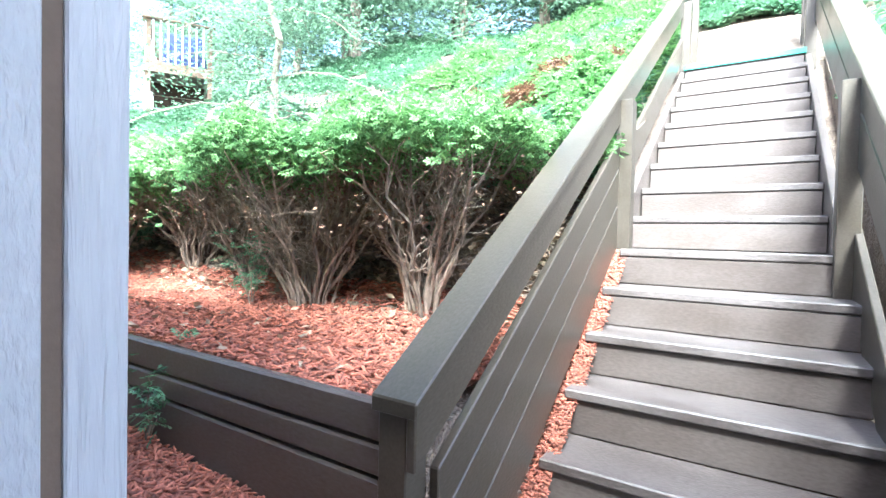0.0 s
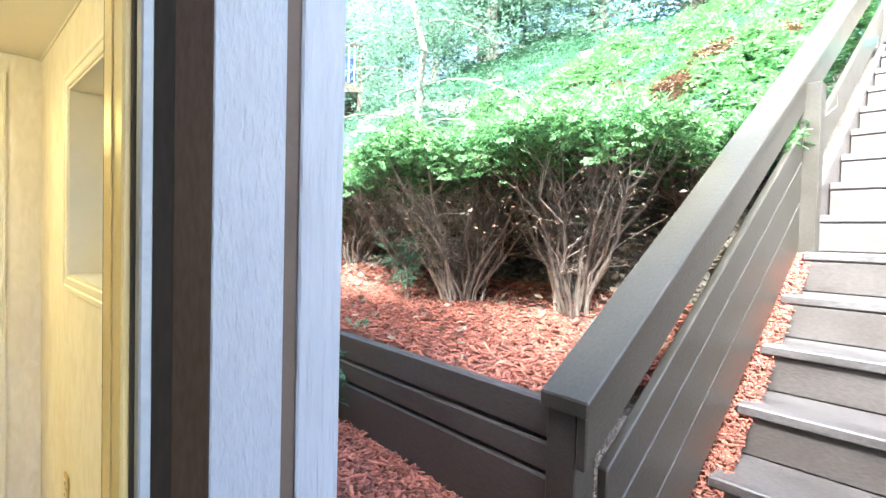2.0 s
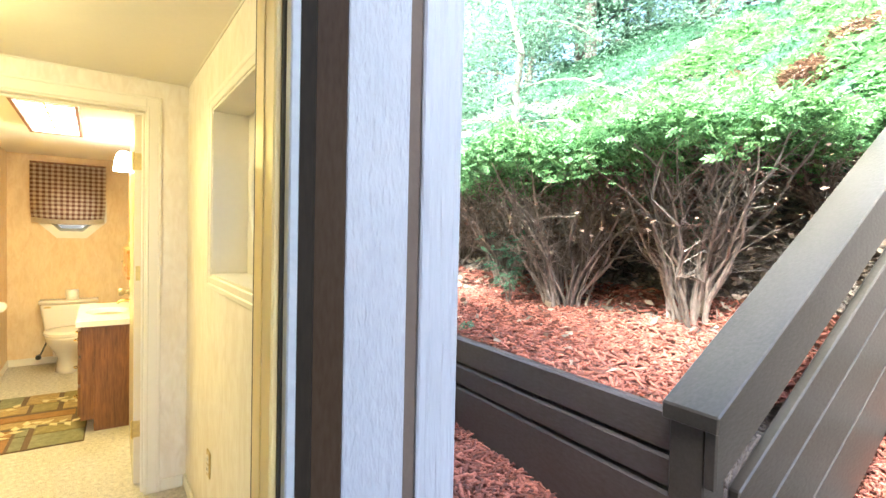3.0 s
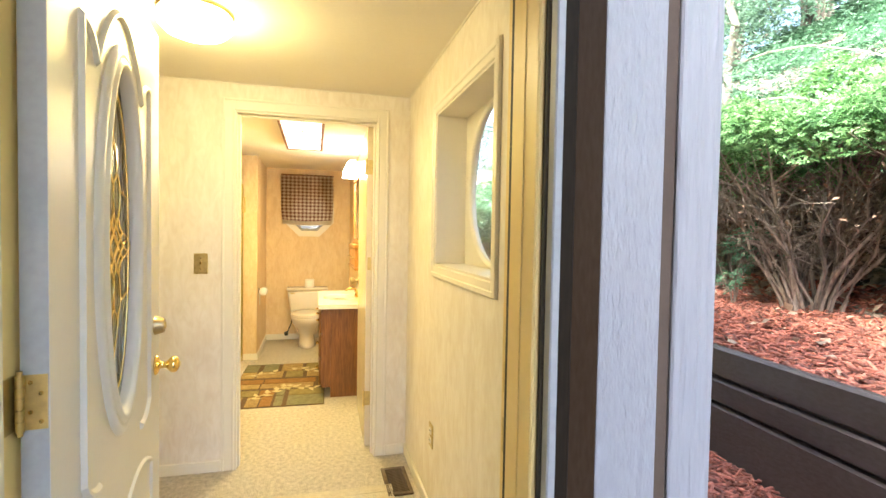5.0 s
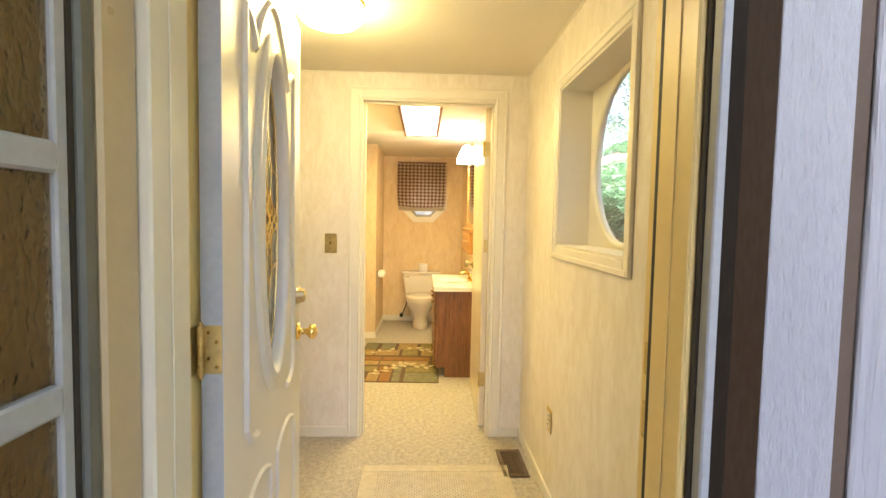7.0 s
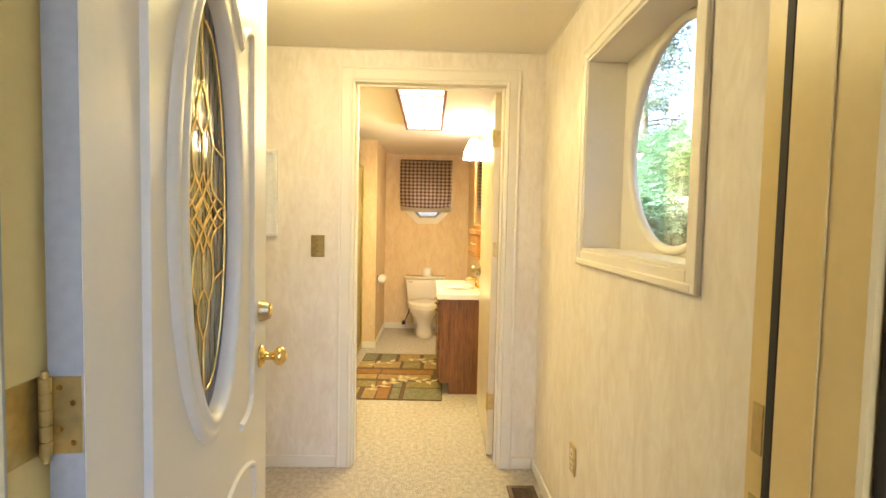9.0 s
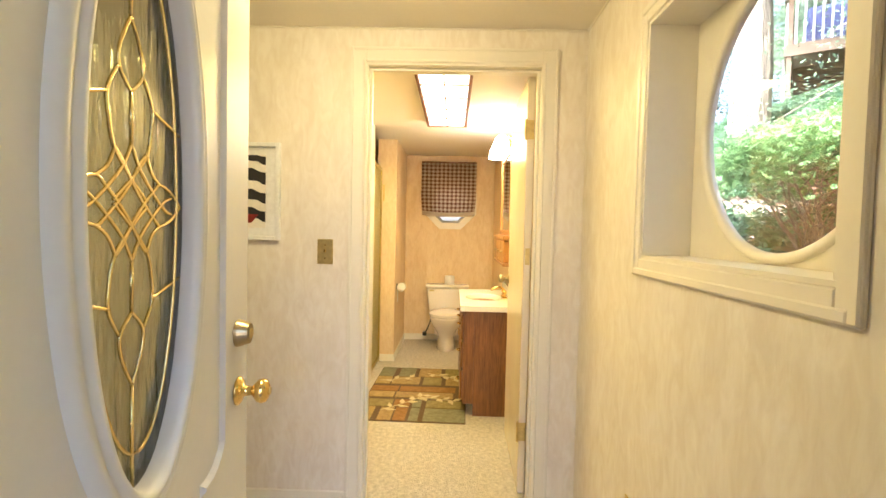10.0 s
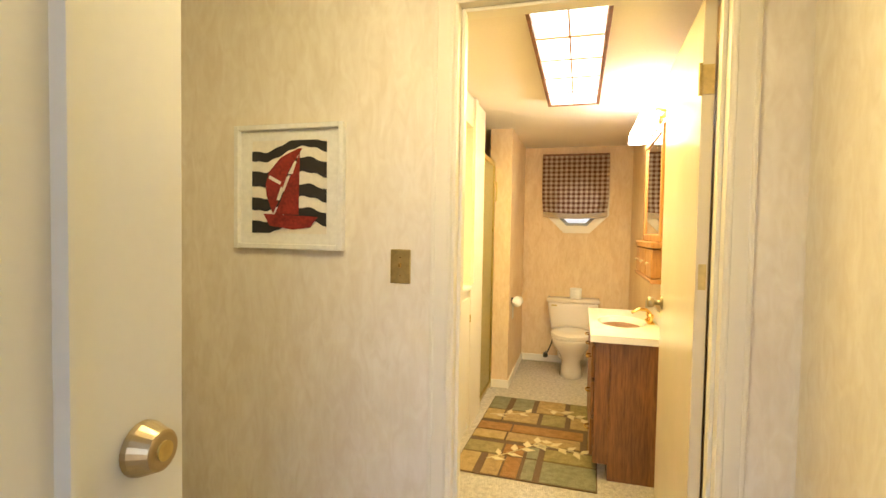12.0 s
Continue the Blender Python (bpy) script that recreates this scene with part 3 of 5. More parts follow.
# storm door, swung open against the left side
st = thing("storm_door", pose(-1.06, -0.365, 0.02, 0, 0, -1.5), "open grey metal storm door with glass panels", "door")
part("hinge_rail", box(0.0, 0.086, -0.03, 0.008, 0.0, 2.03, 0.006), M["storm_cream"], st, "glossy cream hinge rail")
part("stile", box(0.089, 0.119, -0.03, 0.004, 0.0, 2.03, 0.005), M["storm_dark"], st)
part("hinge_bead", box(-0.012, -0.002, -0.012, 0.004, 0.0, 2.03, 0.003), M["jamb_pale"], st)
part("sash_stile", box(0.130, 0.152, -0.024, -0.004, 0.22, 1.95, 0.003), M["metal_grey"], st)
part("stile", box(0.83, 0.90, -0.03, 0.004, 0.0, 2.03, 0.005), M["metal_grey"], st)
for z0, z1 in ((0.0, 0.22), (1.045, 1.085), (1.355, 1.395), (1.95, 2.03)):
    part("rail", box(0.153, 0.829, -0.026, 0.0, z0, z1, 0.004), M["metal_grey"], st)
part("pane", box(0.130, 0.829, -0.016, -0.012, 0.22, 1.95), M["pane_storm"], st)
part("gasket", box(0.120, 0.129, -0.022, -0.004, 0.22, 1.95), M["rubber"], st)

# ---- entrance door, open into the hall ----
DW = 0.915
door = thing("entrance_door", pose(-1.279, -0.318, 0.012, 0, 0, 180 + 4.7), "open white entrance door with an oval leaded glass panel", "door")
# local: x along the leaf from the hinge, y towards the back (its inner face), z up
DCX, DCZ, DA, DB = 0.452, 1.318, 0.160, 0.462
NS = 64
leaf_o = rect_round(0, DW, 0.0, 2.03, DCX, DCZ, NS)
bm = ring_plate(leaf_o, ellipse(DCX, DCZ, DA + 0.01, DB + 0.01, NS), 0.0, 0.044)
part("leaf", bm, M["door"], door)
part("oval_frame", oval_moulding(DCX, DCZ, DA, DB, ((0.058, 0.0005), (0.054, -0.006), (0.040, -0.012), (0.030, -0.014), (0.026, -0.011), (0.022, -0.0115), (0.014, -0.017), (0.006, -0.018), (0.0, -0.013), (-0.004, -0.002), (-0.004, 0.018)), NS), M["door"], door, smooth=True)
part("oval_frame", ring_plate(ellipse(DCX, DCZ, DA + 0.045, DB + 0.045, NS), ellipse(DCX, DCZ, DA - 0.002, DB - 0.002, NS), 0.0445, 0.056), M["door"], door)
gp = part("glass_panel", disc(ellipse(DCX, DCZ, DA + 0.006, DB + 0.006, NS), 0.018, 0.026), M["pane_wavy"], door, "rippled clear glass")


def came_curve(pts):
    bm = bmesh.new()
    tube(bm, [(DCX + x, 0.0145, DCZ + z) for x, z in pts], 0.0030, 0.0030, 6)
    return part("came", bm, M["came"], gp, smooth=True)


def arc(p, q, bulge, n=14):
    """Points from p to q on a bowed line."""
    (x0, z0), (x1, z1) = p, q
    dx, dz = x1 - x0, z1 - z0
    return [(x0 + dx * t - dz * bulge * 4 * t * (1 - t), z0 + dz * t + dx * bulge * 4 * t * (1 - t)) for t in (i / n for i in range(n + 1))]


def flow(keys, n=6):
    """A smooth line through a few key points."""
    k = [keys[0]] + list(keys) + [keys[-1]]
    out = []
    for i in range(1, len(k) - 2):
        for j in range(n):
            t = j / n
            out.append(tuple(0.5 * (2 * k[i][c] + (k[i + 1][c] - k[i - 1][c]) * t + (2 * k[i - 1][c] - 5 * k[i][c] + 4 * k[i + 1][c] - k[i + 2][c]) * t * t + (3 * k[i][c] - k[i - 1][c] - 3 * k[i + 1][c] + k[i + 2][c]) * t ** 3) for c in (0, 1)))
    return out + [keys[-1]]


for s in (-1, 1):
    m = lambda *ks: [(-0.015 + s * x, z) for x, z in ks]
    came_curve([(s * (DA - 0.035) * math.cos(a), (DB - 0.06) * math.sin(a)) for a in (math.pi * (i / 32 - 0.5) for i in range(33))])
    # petals and the lattice of strands between them, alike above and below the middle
    for f in (1, -1):
        w = lambda *ks: flow(m(*[(x, -0.011 + f * z) for x, z in ks]))
        came_curve(w((0.033, 0.196), (0.058, 0.156), (0.055, 0.116), (0.042, 0.077), (0.003, 0.039), (-0.045, 0.003)))
        came_curve(w((0.0, 0.167), (0.030, 0.196), (0.027, 0.231), (0.0, 0.279)))
        came_curve(w((0.0, 0.088), (0.022, 0.054), (0.056, 0.023), (0.096, -0.006), (0.121, -0.014)))
        came_curve(w((-0.040, 0.077), (-0.020, 0.059), (0.0, 0.033), (0.027, 0.006), (0.064, -0.023), (0.084, -0.034), (0.122, -0.023), (0.153, 0.0)))
        came_curve(w((0.040, 0.080), (0.058, 0.050), (0.084, 0.034)))
        came_curve(w((0.055, 0.154), (0.150, 0.128)))
for z0, z1 in ((0.268, 0.455), (0.077, 0.156), (-0.099, -0.178), (-0.290, -0.455)):
    came_curve([(-0.015, z0), (-0.015, z1)])
part("gasket", ring_plate(ellipse(DCX, DCZ, DA + 0.002, DB + 0.002, NS), ellipse(DCX, DCZ, DA - 0.0035, DB - 0.0035, NS), 0.010, 0.0175), M["rubber"], gp)


def strip(pts, w, y0, y1, parent, material, name="moulding"):
    """A raised moulding along a line in the leaf's face."""
    bm = bmesh.new()
    for (x0, z0), (x1, z1) in zip(pts, pts[1:]):
        d = Vector((x1 - x0, z1 - z0)).normalized() * 0.5 * w
        nx, nz = -d.y, d.x
        a = [(x0 - d.x * 0.5 + nx, z0 - d.y * 0.5 + nz), (x1 + d.x * 0.5 + nx, z1 + d.y * 0.5 + nz), (x1 + d.x * 0.5 - nx, z1 + d.y * 0.5 - nz), (x0 - d.x * 0.5 - nx, z0 - d.y * 0.5 - nz)]
        b = [(x0 + nx * 0.3, z0 + nz * 0.3), (x1 + nx * 0.3, z1 + nz * 0.3), (x1 - nx * 0.3, z1 - nz * 0.3), (x0 - nx * 0.3, z0 - nz * 0.3)]
        va = [bm.verts.new((x, y1, z)) for x, z in a]
        vb = [bm.verts.new((x, y0, z)) for x, z in b]
        bm.faces.new(vb)
        for i in range(4):
            bm.faces.new((va[i], va[(i + 1) % 4], vb[(i + 1) % 4], vb[i]))
    bmesh.ops.recalc_face_normals(bm, faces=bm.faces[:])
    return part(name, bm, material, parent)


# moulded panel outline with a scalloped head
PX0, PX1 = 0.160, 0.752
top_l = [(PX0, 0.80), (PX0, 1.80)] + arc((PX0, 1.80), (PX0 + 0.095, 1.735), 0.16, 6)[1:]
top_c = arc((PX0 + 0.095, 1.735), (PX1 - 0.095, 1.735), 0.44, 18)
top_r = arc((PX1 - 0.095, 1.735), (PX1, 1.80), 0.16, 6) + [(PX1, 0.80)]
strip(top_l + top_c[1:] + top_r[1:], 0.026, -0.010, 0.0005, door, M["door"])
low = [(PX0, 0.80)] + arc((PX0, 0.80), (PX0 + 0.10, 0.745), -0.15, 6)[1:]
strip(low, 0.026, -0.010, 0.0005, door, M["door"])
strip([(PX1 - x + PX0, z) for x, z in low], 0.026, -0.010, 0.0005, door, M["door"])
for x0, x1 in ((0.13, 0.41), (0.50, 0.78)):
    strip([(x0, 0.16), (x0, 0.58)] + arc((x0, 0.58), (x1, 0.58), 0.14, 10)[1:] + [(x1, 0.16), (x0, 0.16)], 0.02, -0.007, 0.0005, door, M["door"])
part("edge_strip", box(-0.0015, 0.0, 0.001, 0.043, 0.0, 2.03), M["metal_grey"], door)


def knob_set(parent, x, z):
    k = part("knob", lathe([(0.0, -0.002), (0.034, -0.002), (0.034, -0.006), (0.026, -0.012), (0.013, -0.016), (0.011, -0.035), (0.018, -0.042), (0.027, -0.050), (0.029, -0.060), (0.025, -0.070), (0.014, -0.0755), (0.0, -0.076)], 28, "y", (x, 0, z)), M["brass"], parent, "polished brass knob", True)
    part("keyhole", lathe([(0.0, -0.0762), (0.009, -0.0762), (0.009, -0.079), (0.0, -0.079)], 16, "y", (x, 0, z)), M["brass_dull"], k)


knob_set(door, DW - 0.068, 0.882)
db = part("deadbolt", lathe([(0.0, -0.001), (0.033, -0.001), (0.032, -0.008), (0.024, -0.030), (0.021, -0.031), (0.0, -0.031)], 28, "y", (DW - 0.068, 0, 1.021)), M["nickel"], door, "worn nickel deadbolt")
part("cylinder", lathe([(0.0, -0.0312), (0.012, -0.0312), (0.012, -0.034), (0.0, -0.034)], 20, "y", (DW - 0.068, 0, 1.021)), M["brass_dull"], db)
for z in (0.99, 0.22, 1.78):
    h = part("hinge", box(-0.0035, -0.0016, 0.002, 0.040, z, z + 0.10), M["brass_dull"], door, "aged brass hinge")
    part("frame_leaf", box(-0.0045, 0.040, 0.0465, 0.0485, z, z + 0.10), M["brass_dull"], h)
    bm = bmesh.new()
    for i in range(5):
        tube(bm, [(-0.010, 0.041, z + 0.0205 * i), (-0.010, 0.041, z + 0.0205 * i + 0.0185)], 0.007, 0.007, 12)
    tube(bm, [(-0.010, 0.041, z - 0.008), (-0.010, 0.041, z + 0.109)], 0.0045, 0.0045, 10)
    part("knuckle", bm, M["brass_dull"], h)
    for i, (dy, dz) in enumerate(((0.012, 0.014), (0.028, 0.032), (0.012, 0.066), (0.028, 0.086))):
        part("screw", lathe([(0.0, -0.0036), (0.004, -0.0036), (0.0035, -0.0048), (0.0, -0.005)], 10, "x", (0, dy, z + dz)), M["brass"], h)

# ---- outdoors ----
SO = pose(-0.65, 2.146, 0, 0, 0, -4)     # the stairs' own frame: x across, y up the flight
RISE, RUN, V1, ZB = 0.192, 0.27, 0.05, 0.566
SLOPE = 0.64


def cap_z(v):
    return 1.02 + SLOPE * (v + 0.73)


def step_line(v):
    return ZB + 0.04 + (v - V1) / RUN * RISE


def smooth(a, b, x):
    t = min(1.0, max(0.0, (x - a) / (b - a)))
    return t * t * (3 - 2 * t)


def hill(u, v):
    """The ground's height in the stairs' frame."""
    if v < -0.63:
        low = 0.60 - 0.05 * smooth(-1.6, -0.2, u)
        return low if (-9 < u < -0.17 and v > -1.19 + 0.07 * u) else -0.14
    if -0.06 < u < 1.08 and v < 3.7:
        return max(-0.06, step_line(v) - 0.25)
    k = 0.50 + 0.06 * smooth(-6, -0.6, u) if u < 0.5 else 0.56
    k -= 0.18 * smooth(-7.5, -10.5, u) if u < -7.5 else 0.0
    z = 0.93 + 0.05 * (v + 0.63)
    z += k * max(0.0, v - 0.35) if v < 9 else k * 8.65 + 0.12 * (v - 9)
    z += 0.20 * max(0.0, min(8.0, -u - 3.2))
    if u > 1.08:
        z = min(z, step_line(v) + 0.1) if v < 4 else z
    far = max(0.0, math.hypot(u, v) - 25)
    return z + 0.05 * noise.noise(Vector((u * 0.9, v * 0.9, 0.3))) - 0.02 * far


us = sorted(set([-900, -300, -120, -60, -40, -28, -20, -15, -12] + [round(-10 + 0.4 * i, 3) for i in range(24)] + [-0.32, -0.19, -0.17, -0.165, -0.061, -0.059, 0.3, 0.7, 1.079, 1.081, 1.3, 1.7, 2.2, 3, 4, 5, 6, 8, 11, 15, 22, 40, 80, 200, 900]))
vs = sorted(set([-900, -200, -60, -20, -8, -4, -2.61, -1.8, -1.6, -1.4, -1.3, -1.25, -1.2, -1.15, -1.1, -1.0, -0.9, -0.8, -0.7, -0.632, -0.628] + [round(-0.5 + 0.25 * i, 3) for i in range(40)] + [10, 11, 12, 13, 15, 18, 22, 28, 40, 70, 140, 400, 900]))
bm = bmesh.new()
grid = [[bm.verts.new((u, v, hill(u, v))) for u in us] for v in vs]
for i in range(len(vs) - 1):
    for j in range(len(us) - 1):
        bm.faces.new((grid[i][j], grid[i][j + 1], grid[i + 1][j + 1], grid[i + 1][j]))
ground = setting("ground", bm, M["litter"], "sloping ground with leaf litter")
ground.matrix_world = SO


def bed(name, u0, u1, v0, v1, lift, nu, nv, label, zf=None):
    bm = bmesh.new()
    zf = zf or (lambda u, v: hill(u, v))
    g = [[bm.verts.new((u0 + (u1 - u0) * i / nu, v0 + (v1 - v0) * j / nv, 0)) for i in range(nu + 1)] for j in range(nv + 1)]
    for row in g:
        for p in row:
            p.co.z = zf(p.co.x, p.co.y) + lift + 0.018 * noise.noise(Vector((p.co.x * 6, p.co.y * 6, 0)))
    for j in range(nv):
        for i in range(nu):
            bm.faces.new((g[j][i], g[j][i + 1], g[j + 1][i + 1], g[j + 1][i]))
    ob = setting(name, bm, M["mulch"], label)
    ob.matrix_world = SO
    return ob


bed("ground_mulch_upper", -3.95, -0.10, -0.622, 0.55, 0.02, 60, 16, "red bark mulch bed behind the low timber wall")
bed("ground_mulch_lower", -5.5, -0.172, -1.18, -0.69, 0.02, 50, 20, "red bark mulch below the timber wall")
bed("ground_mulch_strip", -0.058, 0.03, -0.95, 1.2, 0.0, 3, 30, "red bark mulch beside the steps", lambda u, v: max(0.0, step_line(v) - 0.075))

rng = np.random.default_rng(5)


def chips(name, n, u0, u1, v0, v1, lift, label, zf=hill, big=1.0):
    u = rng.uniform(u0, u1, n)
    v = rng.uniform(v0, v1, n)
    z = np.array([zf(a, b) for a, b in zip(u, v)]) + lift + rng.uniform(-0.004, 0.018, n)
    size = np.stack([big * rng.uniform(0.02, 0.075, n), big * rng.uniform(0.005, 0.014, n), rng.uniform(0.003, 0.008, n)], 1)
    ob = batch(name, CHIP_V, CHIP_F, np.stack([u, v, z], 1), turns(n, rng, 0.3), size, M["chip"], None, label)
    ob.matrix_world = SO
    return ob


chips("mulch_chips", 15500, -3.95, -0.11, -0.615, 0.55, 0.02, "loose red bark mulch chips")
chips("mulch_chips", 9000, -2.6, -0.175, -1.18, -0.70, 0.02, "loose red bark mulch chips below the wall")
chips("mulch_chips", 3600, -0.058, 0.03, -0.95, 1.2, 0.005, "red bark chips beside the steps", lambda u, v: max(0.0, step_line(v) - 0.075), 0.55)


def litter(name, n, u0, u1, v0, v1, size, label, lift=0.02):
    u, v = rng.uniform(u0, u1, n), rng.uniform(v0, v1, n)
    z = np.array([hill(a, b) for a, b in zip(u, v)]) + lift + rng.uniform(0, 0.02, n)
    s = rng.uniform(0.6, 1.3, n) * size
    ob = batch(name, LEAF_V, LEAF_F, np.stack([u, v, z], 1), turns(n, rng, 0.45), np.stack([s, s * 1.6, s], 1), M["dead_leaf"], None, label)
    ob.matrix_world = SO
    return ob


litter("leaf_litter", 9000, -5.0, -0.2, 0.35, 2.2, 0.055, "brown fallen leaves under the shrubs")
litter("leaf_litter", 160, -3.0, -0.2, -0.6, 0.4, 0.05, "scattered dry leaves on the mulch", 0.03)

# ---- timber wall, stairs and rails ----
rw = thing("retaining_wall", SO, "low dark brown painted timber retaining wall", "retaining wall")
for z0, z1 in ((0.880, 0.985), (0.788, 0.870), (0.50, 0.778)):
    part("plank", box(-6.0, -0.152, -0.69, -0.652, z0, z1, 0.008), M["wall_plank"], rw)
for u in (-1.9, -4.0):
    part("post", box(u, u + 0.085, -0.65, -0.57, 0.4, 0.975, 0.004), M["wall_plank"], rw)

stairs = thing("outdoor_stairs", SO, "long brown painted wooden outdoor staircase with worn treads", "stairs")


def sloped(u0, u1, v0, v1, off0, off1, plumb=True):
    """A board running up the flight: off0 and off1 are its lower and upper distance below the rail's line."""
    bm = bmesh.new()
    q = [bm.verts.new((u, v, cap_z(v) - o)) for u in (u0, u1) for v in (v0, v1) for o in (off0, off1)]
    for f in ((0, 1, 3, 2), (4, 6, 7, 5), (0, 4, 5, 1), (2, 3, 7, 6), (1, 5, 7, 3), (0, 2, 6, 4)):
        bm.faces.new([q[i] for i in f])
    bmesh.ops.recalc_face_normals(bm, faces=bm.faces[:])
    bmesh.ops.bevel(bm, geom=bm.edges[:], offset=0.004, segments=1, affect="EDGES")
    return bm


TOPN = 14
for n in range(-2, TOPN + 1):
    v, zt = V1 + RUN * (n - 1), ZB + 0.04 + RISE * (n - 1)
    u1 = 1.005 if n < 5 else 0.93
    u0 = -0.02 if n < 5 else 0.0
    ob = part("tread", box(u0, u1, v, v + RUN + 0.028, zt - 0.04, zt, 0.006), M["tread"], stairs)
    set_in = 0.020 if n < 4 else 0.006
    part("riser", box(u0 + 0.004, u1 - 0.004, v + set_in, v + set_in + 0.022, zt - RISE + 0.005, zt - 0.045, 0.002), M["stair"], stairs)
vt = V1 + RUN * (TOPN - 1)
zt = ZB + 0.04 + RISE * (TOPN - 1)
part("nosing_strip", box(-0.01, 0.94, vt - 0.014, vt + 0.06, zt - 0.036, zt + 0.012, 0.004), M["green"], stairs, "green edge strip")
part("landing", box(-0.05, 1.0, vt + RUN + 0.03, vt + 0.82, zt - 0.04, zt, 0.004), M["tread"], stairs)
for n in range(1, 8):
    v, z = vt + 0.80 + RUN * (n - 1), zt + RISE * n
    part("tread", box(0.0, 0.93, v, v + RUN + 0.028, z - 0.04, z, 0.005), M["tread"], stairs)
    part("riser", box(0.008, 0.922, v + 0.024, v + 0.046, z - RISE + 0.003, z - 0.043, 0.002), M["stair"], stairs)
for u in (0.0, 0.931):
    part("stringer", sloped(u - 0.045 if u == 0 else u + 0.0, u - 0.003 if u == 0 else u + 0.042, 1.30, 3.9, 1.10, 0.72), M["stair"], stairs)

for side, name in ((-1, "left"), (1, "right")):
    rail = thing("stair_rail", SO, "brown painted wooden stair railing with a broad flat cap", "railing", "stair railings")
    f = (lambda a, b: (a, b)) if side < 0 else (lambda a, b: (0.96 - b, 0.96 - a))
    vend = 3.9
    v0 = -0.73 if side < 0 else -0.25
    part("cap", sloped(*f(-0.165, -0.025), v0, vend, 0.042, 0.0), M["rail"], rail, "broad flat cap, worn and shiny")
    part("fascia", sloped(*f(-0.062, -0.032), v0 + 0.01, vend, 0.182, 0.044), M["rail"], rail)
    for o0, o1 in ((0.425, 0.272), (0.63, 0.430), (0.88, 0.635)) if side < 0 else ((0.44, 0.192), (1.02, 0.72)):
        part("board", sloped(*f(-0.062, -0.032), v0 + (0.115 if side < 0 else 0), 1.2, o0, o1), M["rail"], rail)
    part("board", sloped(*f(-0.062, -0.032), 1.29, vend, *((0.62, 0.40) if side < 0 else (0.44, 0.192))), M["rail"], rail)
    for v in ((-0.715, 1.20, 3.60) if side < 0 else (1.10, 3.60)):
        a, b = (-0.152, -0.063) if v < 0 else (-0.055, 0.035)
        lo = -0.06 if v < 0 else step_line(v) - 0.2
        part("post", box(*f(a, b), v, v + 0.089, lo, cap_z(v) - 0.045, 0.004), M["rail"], rail)
    z0 = cap_z(vend)
    part("upper_cap", box(*f(-0.165, -0.025), vend + 0.005, vt + 0.80, z0 - 0.042, z0, 0.004), M["rail"], rail)
    part("upper_rail", box(*f(-0.062, -0.032), vend + 0.005, vt + 0.80, z0 - 0.50, z0 - 0.36, 0.004), M["rail"], rail)
    part("post", box(*f(-0.06, 0.03), vt + 0.70, vt + 0.789, zt - 0.1, z0 + 0.25, 0.004), M["rail"], rail)
setting("pavement", boxes([(-1.085, 3.0, -3.0, 1.42, -0.10, -0.02)]), M["landing"], "brown boarded entrance landing")

# ---- hall things ----
hl = thing("ceiling_light", pose(-2.29, -0.295, CEIL), "lit flush ceiling light with a white glass dome and brass rim", "ceiling light")
part("rim", lathe([(0.0, -0.001), (0.132, -0.001), (0.136, -0.006), (0.132, -0.014), (0.0, -0.014)], 40), M["brass"], hl, "brass rim", True)
part("shade", lathe([(0.126, -0.0145), (0.134, -0.035), (0.128, -0.060), (0.104, -0.083), (0.066, -0.097), (0.025, -0.103), (0.0, -0.104)], 40), M["globe"], hl, "white glass dome, lit", True)

pic = thing("framed_picture", pose(FAR + 0.001, -0.888, 1.445, 0, 0, 90), "white framed print of a red sailboat on black waves", "picture")
# local: x to the right as seen from the hall, y into the wall, z up
PW, PH = 0.218, 0.220
for r in ((-PW, -PW + 0.018, -PH, PH), (PW - 0.018, PW, -PH, PH)):
    part("frame_side", box(r[0], r[1], -0.026, -0.001, r[2], r[3], 0.002), M["white_frame"], pic)
for z0, z1 in ((-PH, -PH + 0.018), (PH - 0.018, PH)):
    part("frame_side", box(-PW + 0.0182, PW - 0.0182, -0.026, -0.001, z0, z1, 0.002), M["white_frame"], pic)
part("mat_board", box(-PW + 0.0185, PW - 0.0185, -0.008, -0.002, -PH + 0.0185, PH - 0.0185), M["white_frame"], pic)
AW, AH = 0.150, 0.165
part("print_paper", box(-AW, AW, -0.0095, -0.0081, -AH, AH), M["paper"], pic)


def flat(points, y0, y1, material, name, parent):
    return part(name, disc(points, y0, y1), material, parent)


def wave(z, x):
    return z + 0.020 * math.sin((x - 0.02) * 21 + 0.9) + 0.012 * x / AW


for zc, h in ((0.135, 0.034), (0.055, 0.052), (-0.035, 0.044), (-0.118, 0.044)):
    xs = [-AW + 2 * AW * i / 24 for i in range(25)]
    up = [(x, min(AH - 0.001, wave(zc + h / 2, x) + 0.003 * math.sin(x * 90))) for x in xs]
    dn = [(x, max(-AH + 0.001, wave(zc - h / 2, x) + 0.003 * math.sin(x * 110 + 2))) for x in xs]
    flat(up + dn[::-1], -0.0112, -0.0096, M["ink"], "wave_stripe", pic)
flat([(-0.10, -0.095), (0.118, -0.105), (0.088, -0.142), (0.02, -0.150), (-0.075, -0.138)], -0.0140, -0.0122, M["red"], "hull", pic)
flat([(-0.055, -0.098), (0.042, -0.098), (0.046, 0.118), (0.03, 0.085), (0.0, 0.02), (-0.03, -0.05)], -0.0142, -0.0124, M["red"], "mainsail", pic)
